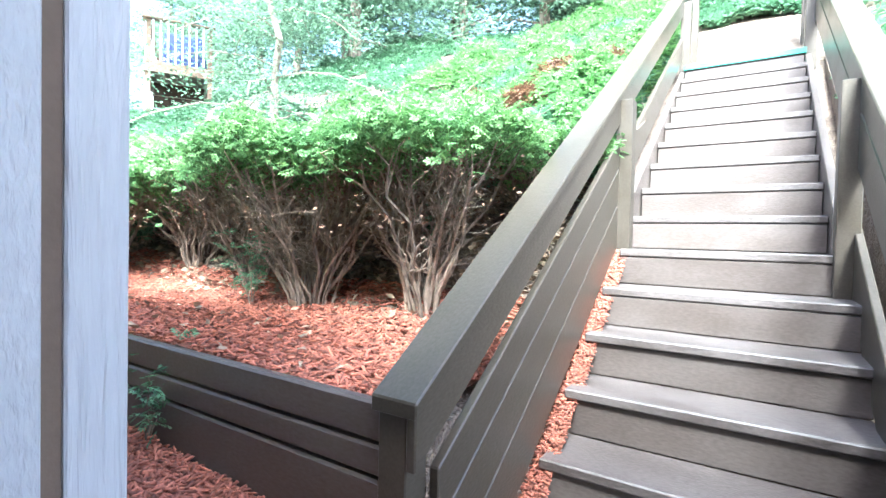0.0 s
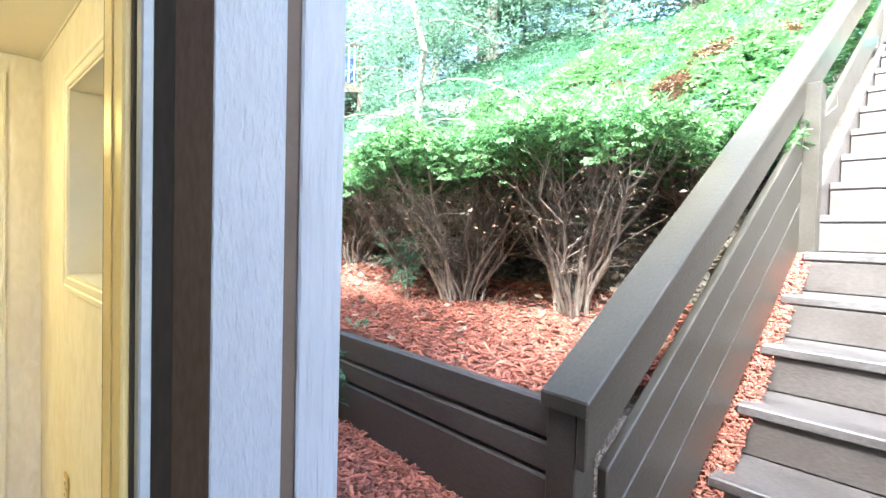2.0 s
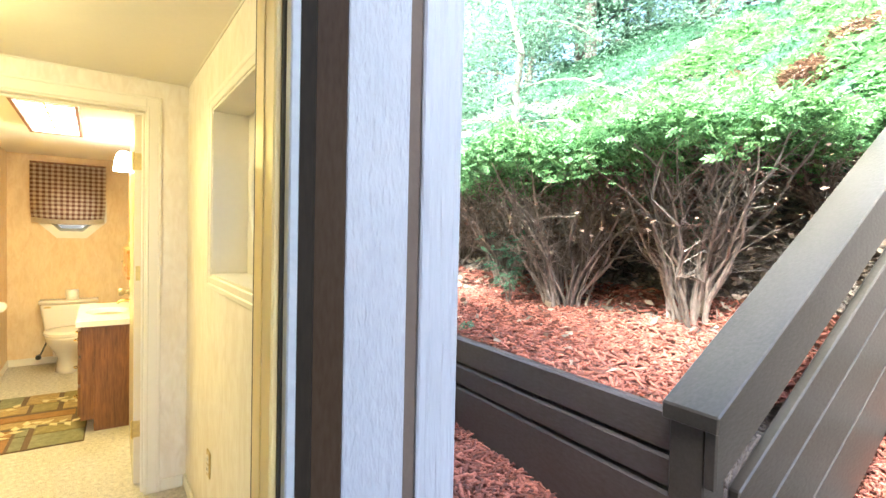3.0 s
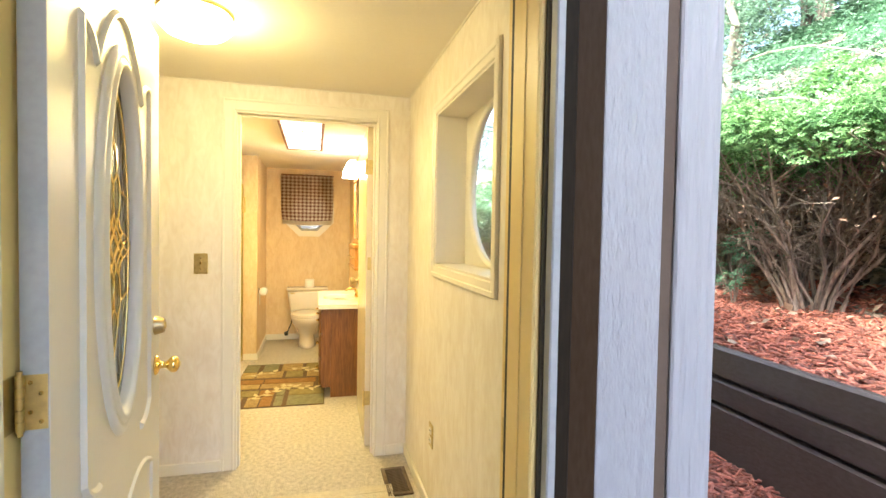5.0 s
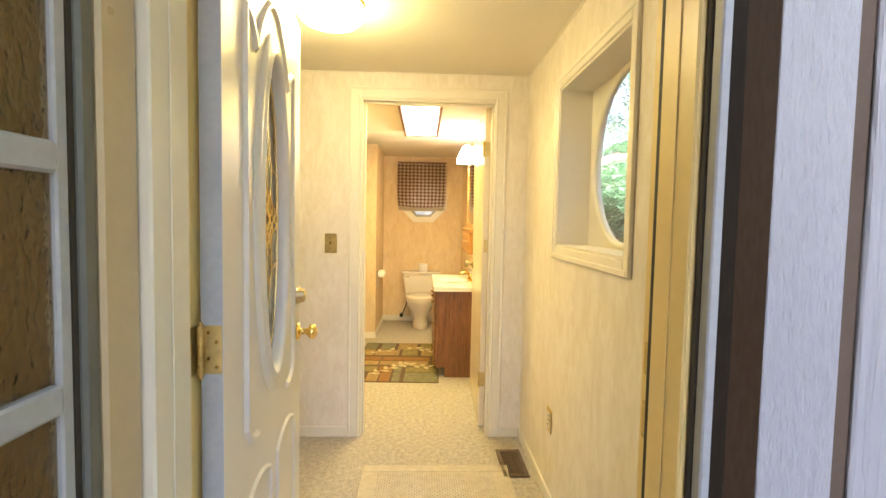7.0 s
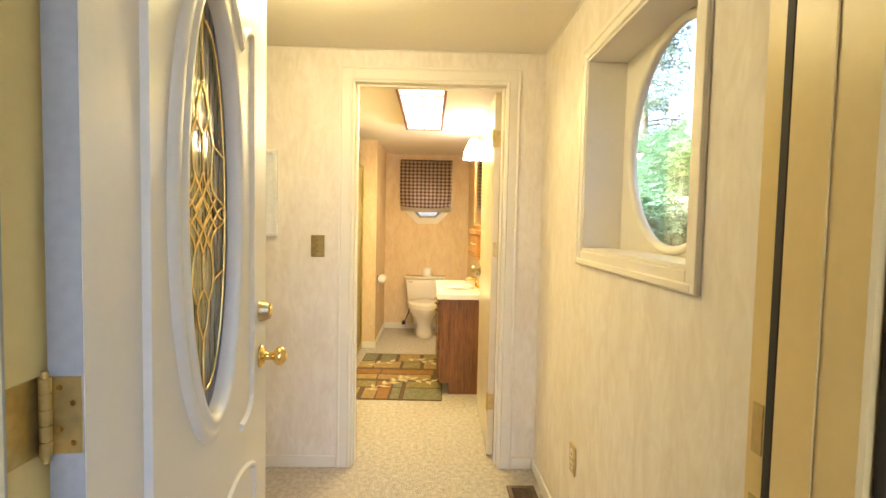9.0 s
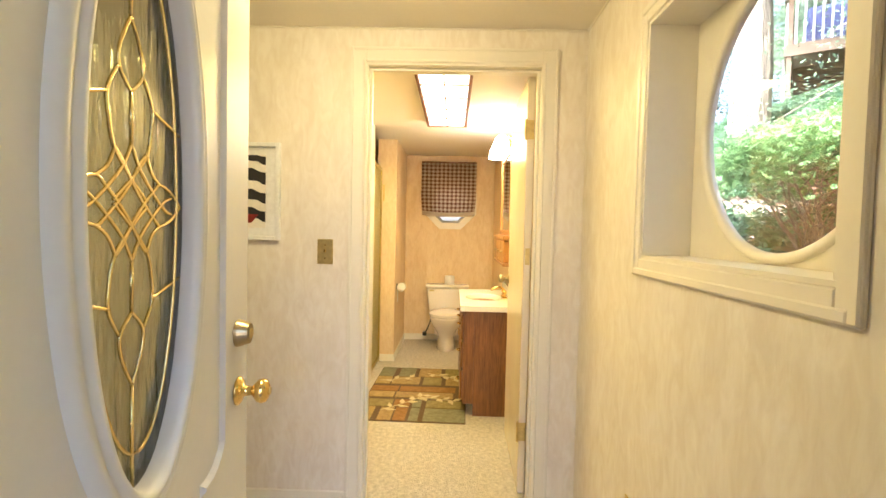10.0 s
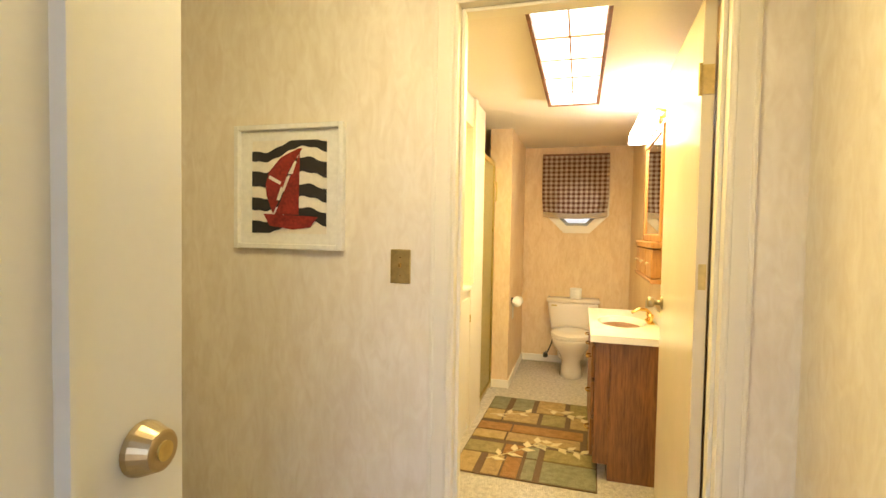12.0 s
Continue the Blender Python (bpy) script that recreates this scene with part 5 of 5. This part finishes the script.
# built-in linen cabinet, tall panel and shower
lc = thing("linen_cabinet", pose(0, 0, 0), "cream built-in linen cabinet with an open niche above", "cabinet")
part("base_unit", box(-4.72, -3.46, -1.0, -0.57, 0.0, 0.925, 0.003), M["trim"], lc)
part("counter", box(-4.72, -3.44, -1.0, -0.545, 0.926, 0.955, 0.005), M["trim"], lc)
for x0, x1 in ((-4.70, -4.11), (-4.09, -3.50)):
    d = part("door", box(x0, x1, -0.569, -0.553, 0.09, 0.88, 0.005), M["trim"], lc)
    part("hinge", box(x0 + 0.001, x0 + 0.012, -0.5525, -0.546, 0.72, 0.77, 0.001), M["brass_dull"], d)
part("side_panel", box(-5.10, -4.722, -1.0, -0.555, 0.0, BCEIL - 0.002, 0.003), M["trim"], lc)
part("face_trim", box(-4.79, -4.725, -0.5545, -0.54, 0.96, BCEIL - 0.004, 0.003), M["trim"], lc)
part("header", box(-4.7205, -3.44, -1.0, -0.56, 1.96, BCEIL - 0.002, 0.003), M["trim"], lc)
part("niche_back", box(-4.72, -3.44, -1.02, -1.001, 0.956, 1.959), M["bathpaper"], lc)
sh = thing("shower_door", pose(0, 0, 0), "gold framed frosted glass shower door", "shower door")
for x in (-5.115, -5.66):
    part("frame", box(x - 0.012, x + 0.012, -0.61, -0.575, 0.0, 1.86, 0.003), M["gold_metal"], sh)
for z in (0.02, 1.84):
    part("frame", box(-5.647, -5.128, -0.61, -0.575, z, z + 0.035, 0.003), M["gold_metal"], sh)
part("pane", box(-5.647, -5.128, -0.596, -0.588, 0.056, 1.839), mat("frosted_shower_glass", (0.72, 0.64, 0.30), 0.3, dark=(0.62, 0.55, 0.24), scale=40, grain=120, bump=0.3, trans=0.5), sh)
bm = bmesh.new()
tube(bm, [(-5.60, -0.574, 1.70), (-5.60, -0.55, 1.70), (-5.60, -0.55, 1.55), (-5.60, -0.574, 1.55)], 0.006, 0.006, 8)
part("handle", bm, M["gold_metal"], sh)
setting("wall_shower", boxes([(-5.7, -3.45, -1.40, -1.39, 0, BCEIL)]), M["trim"], "white shower surround")

# ---- guessed roof and added sun and sky blockers, out of the walk's sight ----
# unseen, assumed roof, kept low so that sun reaches the shrubs
setting("roof", boxes([(-7.3, -1.085, -2.0, 1.10, 2.605, 2.75)]), M["brown_trim"], "assumed brown roof of the house, out of view")
# added slab, no known porch: dims sky light on siding and hall
setting("sky_blocker", boxes([(-1.08, 1.2, -1.045, 0.55, 2.56, 2.70)]), M["brown_trim"], "added brown slab over the landing that holds back sky light")
# added sun blocker: its height and raised right part set the stairs' shade
setting("sun_screen", boxes([(-1.075, 4.0, -1.35, -1.05, -0.1, 5.2), (0.35, 4.0, -1.35, -1.05, 5.2, 5.65)]), M["brown_board"], "added brown screen that keeps the sun off the lower stairs")

# ---- planting ----
SOI = SO.inverted()


def ground_z(x, y):
    p = SOI @ Vector((x, y, 0))
    return hill(p.x, p.y)


def stem_points(rs, base, tip, n=6, wobble=0.05):
    pts = []
    for i in range(n + 1):
        t = i / n
        bow = math.sin(t * math.pi / 2)
        p = Vector((base[0] + (tip[0] - base[0]) * (0.35 * t + 0.65 * t * bow), base[1] + (tip[1] - base[1]) * (0.35 * t + 0.65 * t * bow), base[2] + (tip[2] - base[2]) * t))
        if 0 < i:
            p += Vector((rs.uniform(-1, 1), rs.uniform(-1, 1), rs.uniform(-0.4, 0.4))) * wobble * (0.4 + t)
        pts.append(p)
    return pts


def shrub(x, y, top, radius, seed, label, leaves=7000, stems=26, under=0.30, dry=0.07, low=0.56):
    """An upright shrub, bare and twiggy below, leafy on top."""
    rs = random.Random(seed)
    g = np.random.default_rng(seed)
    z0 = ground_z(x, y)
    h = top - z0
    ob = thing("shrub", pose(x, y, z0), label, "shrub", "foundation shrubs")
    bm = bmesh.new()
    ends = []
    for i in range(stems):
        a = rs.uniform(0, 2 * math.pi)
        r = radius * math.sqrt(rs.uniform(0.05, 1.0))
        tip = (r * math.cos(a), r * math.sin(a), h * rs.uniform(0.72, 0.95))
        b = (0.06 * math.cos(a) + rs.uniform(-0.03, 0.03), 0.06 * math.sin(a) + rs.uniform(-0.03, 0.03), -0.03)
        pts = stem_points(rs, b, tip, 7, 0.035)
        tube(bm, pts, rs.uniform(0.008, 0.015), 0.003, 5)
        ends.append(pts)
        for j in range(9):
            k = rs.randint(2, 6)
            q = pts[k]
            d = Vector((rs.uniform(-1, 1), rs.uniform(-1, 1), rs.uniform(0.1, 1.1))) * rs.uniform(0.12, 0.28)
            tw = [q, q + d * 0.5 + Vector((rs.uniform(-.02, .02), rs.uniform(-.02, .02), 0)), q + d]
            tube(bm, tw, 0.0042, 0.0016, 4)
            for m in range(2):
                e = tw[1] if m else tw[2]
                d2 = Vector((rs.uniform(-1, 1), rs.uniform(-1, 1), rs.uniform(-0.2, 1.0))) * rs.uniform(0.05, 0.14)
                tube(bm, [e, e + d2], 0.0022, 0.001, 3)
    tagged(part("branch_mass", bm, M["twig"], ob, "bare brown twiggy branches"), kind="stuff")
    # leafy crown: small sprays on a lumpy cap
    nl = int(leaves * 0.8)
    a = g.uniform(0, 2 * np.pi, nl)
    r = radius * 1.08 * np.sqrt(g.uniform(0, 1, nl))
    px, py = r * np.cos(a), r * np.sin(a)
    lump = np.array([noise.noise(Vector((u * 3.2 + seed, v * 3.2, 0.5))) for u, v in zip(px, py)])
    cap = h * (1.0 - 0.10 * (r / radius) ** 3) + 0.10 * lump
    depth = np.abs(g.normal(0, 0.5, nl)) * under * h * 0.55
    pz = cap - depth
    ok = pz > h * low
    P = np.stack([px, py, pz], 1)[ok]
    n = len(P)
    s = g.uniform(0.6, 1.3, n) * 0.066
    batch("foliage", FROND_V, FROND_F, P, turns(n, g, 0.5), np.stack([s, s * 0.9, s], 1), M["leaf"], ob, "small green leaves")
    nd = int(leaves * dry)
    a = g.uniform(0, 2 * np.pi, nd)
    r = radius * np.sqrt(g.uniform(0, 1, nd))
    P = np.stack([r * np.cos(a), r * np.sin(a), h * g.uniform(0.40, 0.80, nd)], 1)
    s = g.uniform(0.6, 1.3, nd) * 0.026
    batch("dry_leaves", LEAF_V, LEAF_F, P, turns(nd, g, 0.9), np.stack([s, s, s], 1), M["leaf_dry"], ob, "dry brown leaves")
    return ob


LB = "clipped evergreen shrub, green on top and bare below, in red mulch"
for i, (x, y, top, rad, nl) in enumerate(((-2.08, 2.48, 1.98, 0.58, 9000), (-2.85, 2.78, 1.98, 0.62, 9000), (-1.42, 2.62, 2.06, 0.55, 8000), (-3.75, 2.95, 1.98, 0.62, 8000),
                                          (-1.75, 3.25, 2.10, 0.62, 8000), (-2.65, 3.45, 2.10, 0.66, 8000), (-3.6, 3.7, 2.15, 0.7, 7000), (-1.05, 3.35, 2.05, 0.42, 5000),
                                          (-4.25, 2.55, 2.02, 0.58, 8000), (-4.75, 3.25, 2.25, 0.66, 8000), (-5.6, 3.6, 2.30, 0.7, 7000))):
    shrub(x, y, top, rad, 11 + i, LB, nl, 34 if i < 4 else 20, under=0.26 if i < 8 else 0.62, low=0.56 if i < 8 else 0.34)


def spray_plant(x, y, seed, h=0.30):
    """A small low sprig with feathery leaves."""
    rs = random.Random(seed)
    g = np.random.default_rng(seed)
    z0 = ground_z(x, y)
    ob = thing("seedling", pose(x, y, z0), "small bright green evergreen sprig", "plant")
    bm = bmesh.new()
    P = []
    for i in range(5):
        a = rs.uniform(0, 6.28)
        tip = Vector((0.16 * math.cos(a), 0.16 * math.sin(a), h * rs.uniform(0.7, 1.1)))
        pts = stem_points(rs, (0, 0, 0), tip, 5, 0.012)
        tube(bm, pts, 0.004, 0.0015, 4)
        for p in pts[2:]:
            for k in range(6):
                P.append(p + Vector((rs.gauss(0, 0.03), rs.gauss(0, 0.03), rs.gauss(0, 0.018))))
    part("stalk", bm, M["twig"], ob)
    P = np.array([tuple(p) for p in P])
    s = g.uniform(0.7, 1.3, len(P)) * 0.038
    batch("foliage", FROND_V, FROND_F, P, turns(len(P), g, 0.4), np.stack([s * 1.8, s * 1.5, s * 1.8], 1), M["leaf_bright"], ob, "bright green leaves")


spray_plant(-2.35, 2.30, 3, 0.42)
spray_plant(-1.98, 1.52, 4, 0.45)
spray_plant(-1.65, 2.95, 6, 0.35)


def cover(name, n, u0, u1, v0, v1, size, material, label, mound=0.22, density=None, seed=1, narrow=0.9):
    """A sheet of leaves over the ground, in mounds."""
    g = np.random.default_rng(seed)
    u, v = g.uniform(u0, u1, n), v0 + (v1 - v0) * g.uniform(0, 1, n) ** 1.35
    m = np.array([noise.noise(Vector((a * 1.1, b * 1.1, seed))) + 0.5 * noise.noise(Vector((a * 3, b * 3, seed))) for a, b in zip(u, v)])
    keep = np.ones(n, bool) if density is None else m > density
    bank = 3.5 + 0.2 * (u + 6.8)      # bare earth bank across the slope
    keep &= ~((u < -4.4) & (u > -8.2) & (v > bank) & (v < bank + 1.1) & (g.uniform(0, 1, n) < 0.93))
    u, v, m = u[keep], v[keep], m[keep]
    z = np.array([hill(a, b) for a, b in zip(u, v)]) + mound * (0.55 + m) * g.uniform(0.35, 1.0, len(u))
    n = len(u)
    s = g.uniform(0.6, 1.35, n) * size * (1 + 0.06 * v)
    ob = batch(name, ROSETTE_V, ROSETTE_F, np.stack([u, v, z], 1), turns(n, g, 0.35), np.stack([s, s * narrow, s], 1), material, None, label)
    ob.matrix_world = SO
    return ob


cover("ground_cover", 62000, -12.0, -0.22, 1.55, 10.5, 0.062, M["leaf_bright"], "dense green ground cover on the slope", 0.26, -0.42, 2)
cover("ground_cover", 24000, -4.2, -0.22, 2.4, 8.5, 0.062, M["leaf"], "leafy low shrubs beside the stairs", 0.48, -0.08, 5)
cover("dry_shrub", 3200, -2.6, -0.5, 3.0, 4.6, 0.055, M["leaf_dry"], "patch of dry reddish brown shrub", 0.34, -0.02, 8)
cover("ground_cover", 9000, 1.12, 7.0, 0.8, 10.0, 0.08, M["leaf_bright"], "green ground cover beyond the stairs", 0.3, -0.3, 4)
cover("ground_cover", 5000, -0.25, 1.25, 5.6, 13.0, 0.08, M["leaf_bright"], "green ground cover above the stairs", 0.35, -0.5, 12)
cover("ground_cover", 12000, -9.0, -3.75, -0.6, 2.2, 0.07, M["leaf_bright"], "green ground cover below the deck", 0.4, -0.35, 7)


def tree(x, y, h, spread, seed, label, leaves=6500, crown_from=0.16, r=0.14, droop=0.25, leaf=0.13, limbs=34):
    rs = random.Random(seed)
    g = np.random.default_rng(seed)
    z0 = ground_z(x, y)
    ob = thing("tree", pose(x, y, z0 - 0.1), label, "tree", "trees on the hillside")
    bm = bmesh.new()
    tp = [(rs.uniform(-0.05, 0.05) * i, rs.uniform(-0.05, 0.05) * i, h * i / 9) for i in range(10)]
    tube(bm, tp, r, r * 0.22, 12)
    P = []
    for i in range(limbs):
        t = crown_from + (0.98 - crown_from) * (i + rs.random()) / limbs
        k = min(8, int(t * 9))
        f = t * 9 - k
        b = Vector(tp[k]).lerp(Vector(tp[k + 1]), f)
        a = rs.uniform(0, 6.28)
        L = spread * (1.05 - 0.75 * (t - crown_from) / (1 - crown_from)) * rs.uniform(0.6, 1.1)
        pts = [b + Vector((math.cos(a) * L * q + rs.uniform(-.06, .06), math.sin(a) * L * q + rs.uniform(-.06, .06), L * (0.28 * q - droop * q * q * 1.6))) for q in (0, .25, .5, .75, 1)]
        tube(bm, pts, r * 0.26 * (1.1 - t), 0.006, 5)
        for q in range(8):
            p = pts[1].lerp(pts[4], rs.random())
            P.append((p, L * 0.20 + 0.08))
    part("trunk", bm, M["bark"], ob, "grey brown bark")
    per = max(6, leaves // len(P))
    C = np.repeat(np.array([tuple(p) for p, _ in P]), per, 0)
    R = np.repeat(np.array([q for _, q in P]), per)
    C = C + g.normal(0, 1, C.shape) * np.stack([R, R, R * 0.38], 1)
    s = g.uniform(0.6, 1.3, len(C)) * leaf
    batch("crown", LEAF_V, LEAF_F, C, turns(len(C), g, 0.4), np.stack([s, s * 0.95, s], 1), M["conifer"], ob, "loose green foliage")
    return ob


TL = "tall green tree with loose foliage on the hillside"
t1 = tree(-5.15, 4.95, 4.6, 2.0, 21, "feathery young evergreen tree on the slope", 22000, 0.03, 0.06, 0.35, 0.055)
t2 = tree(-9.5, 11.5, 10.0, 3.0, 22, TL, 24000, 0.05, 0.16, 0.2, 0.145)
t3 = tree(-4.0, 12.5, 9.0, 2.8, 23, TL, 24000, 0.05, 0.15, 0.3, 0.145)
tree(-7.98, 4.21, 11.0, 3.6, 24, "large grey barked tree beside the deck", 16000, 0.42, 0.27, 0.1, 0.17, 34)
rt = random.Random(9)
for x, y, sc in ((-7.6, 9.6, 1), (-1.8, 11.5, 1), (1.4, 13.0, 1), (-16.5, 11.5, 1), (-13.5, 13.5, 1), (-8.6, 16.5, 1), (-3.2, 17.5, 1), (4.2, 12.0, 1), (-20, 13, 1.0), (-7.2, 14.5, 1.1), (-1.0, 15.5, 1.15), (-16, 14, 1.2), (-11.5, 18, 1.3), (-5.5, 20, 1.35), (2.5, 18, 1.2), (6.0, 14, 1.1), (7.5, 8.5, 0.9), (-19, 8, 1.1), (-22, 6.0, 1.0), (-22, 17, 1.4), (10.5, 20, 1.4)):
    copy_thing(rt.choice((t2, t3)), pose(x, y, ground_z(x, y) - 0.1, 0, 0, rt.uniform(0, 360)) @ Matrix.Scale(1.0, 4))

# ---- neighbour's raised deck ----
DECK = pose(-10.98, 6.63, 0, 0, 0, -35)
deck = thing("raised_deck", DECK, "raised brown wooden deck with white balusters and lattice skirt", "deck")
DF, DL = 5.08, 1.36               # floor level, depth
for i in range(9):
    part("floor_board", box(-3.4, 0.02, 0.0 + i * 0.145, 0.138 + i * 0.145, DF, DF + 0.028), M["deck_wood"], deck)
part("rim_joist", box(-0.02, 0.02, -0.02, DL, DF - 0.20, DF - 0.002, 0.003), M["deck_wood"], deck)
part("rim_joist", box(-3.4, -0.021, -0.02, 0.02, DF - 0.20, DF - 0.002, 0.003), M["deck_wood"], deck)
for y in (0.0, DL - 0.15):
    for x in (-0.11, -3.3):
        p = DECK @ Vector((x, y, 0))
        part("post", box(x, x + 0.09, y + 0.021, y + 0.11, ground_z(p.x, p.y) - 0.1, DF + 0.93, 0.004), M["deck_wood"], deck)
for i in range(5):
    part("skirt_board", box(-0.62, -0.60, 0.12, DL - 0.2, DF - 1.75 + i * 0.30, DF - 1.47 + i * 0.30, 0.003), M["brown_trim"], deck)
part("rail_cap", box(-0.10, 0.06, -0.05, DL + 0.02, DF + 0.931, DF + 0.97, 0.004), M["deck_wood"], deck)
part("rail_cap", box(-3.4, -0.101, -0.05, 0.09, DF + 0.931, DF + 0.97, 0.004), M["deck_wood"], deck)
bal = part("baluster", box(-0.018, 0.018, -0.018, 0.018, DF + 0.03, DF + 0.93), M["deck_white"], deck)
bal.location = (0.0, 0.16, 0)
for i in range(1, 8):
    b2 = new("baluster", bal.data)
    b2.parent, b2.location = deck, (0.0, 0.16 + i * 0.14, 0)
for i in range(23):
    b2 = new("baluster", bal.data)
    b2.parent, b2.location = deck, (-0.2 - i * 0.14, 0.0, 0)
X0, X1, Z0, Z1 = -3.3, -0.12, DF - 1.7, DF - 0.21
for sgn in (1, -1):
    for i in range(38):
        c = (X0 - (Z1 - Z0)) + i * 0.13 if sgn > 0 else X0 + i * 0.13
        # the diagonal x = c + sgn * (z - Z0), clipped to the panel
        za, zb = (Z0 + max(0, X0 - c), Z0 + min(Z1 - Z0, X1 - c)) if sgn > 0 else (Z0 + max(0, c - X1), Z0 + min(Z1 - Z0, c - X0))
        if zb - za < 0.06:
            continue
        L = (zb - za) * math.sqrt(2)
        zm = (za + zb) / 2
        ob = part("lattice_slat", box(-0.017, 0.017, -0.004, 0.004, -L / 2, L / 2), M["deck_white"], deck)
        ob.location = (c + sgn * (zm - Z0), -0.03 - 0.009 * (sgn > 0), zm)
        ob.rotation_euler = (0, radians(45 * sgn), 0)
bc = thing("covered_grill", DECK @ pose(-0.75, 0.75, DF + 0.028), "blue cloth covered object standing on the deck", "covered grill")
bmc = box(-0.3, 0.3, -0.45, 0.45, 0.0, 0.85, 0.08, segments=3)
for v in bmc.verts:
    v.co.x *= 1.08 - 0.25 * v.co.z
    v.co.y *= 1.05 - 0.15 * v.co.z
part("cover", bmc, M["blue"], bc, smooth=True)
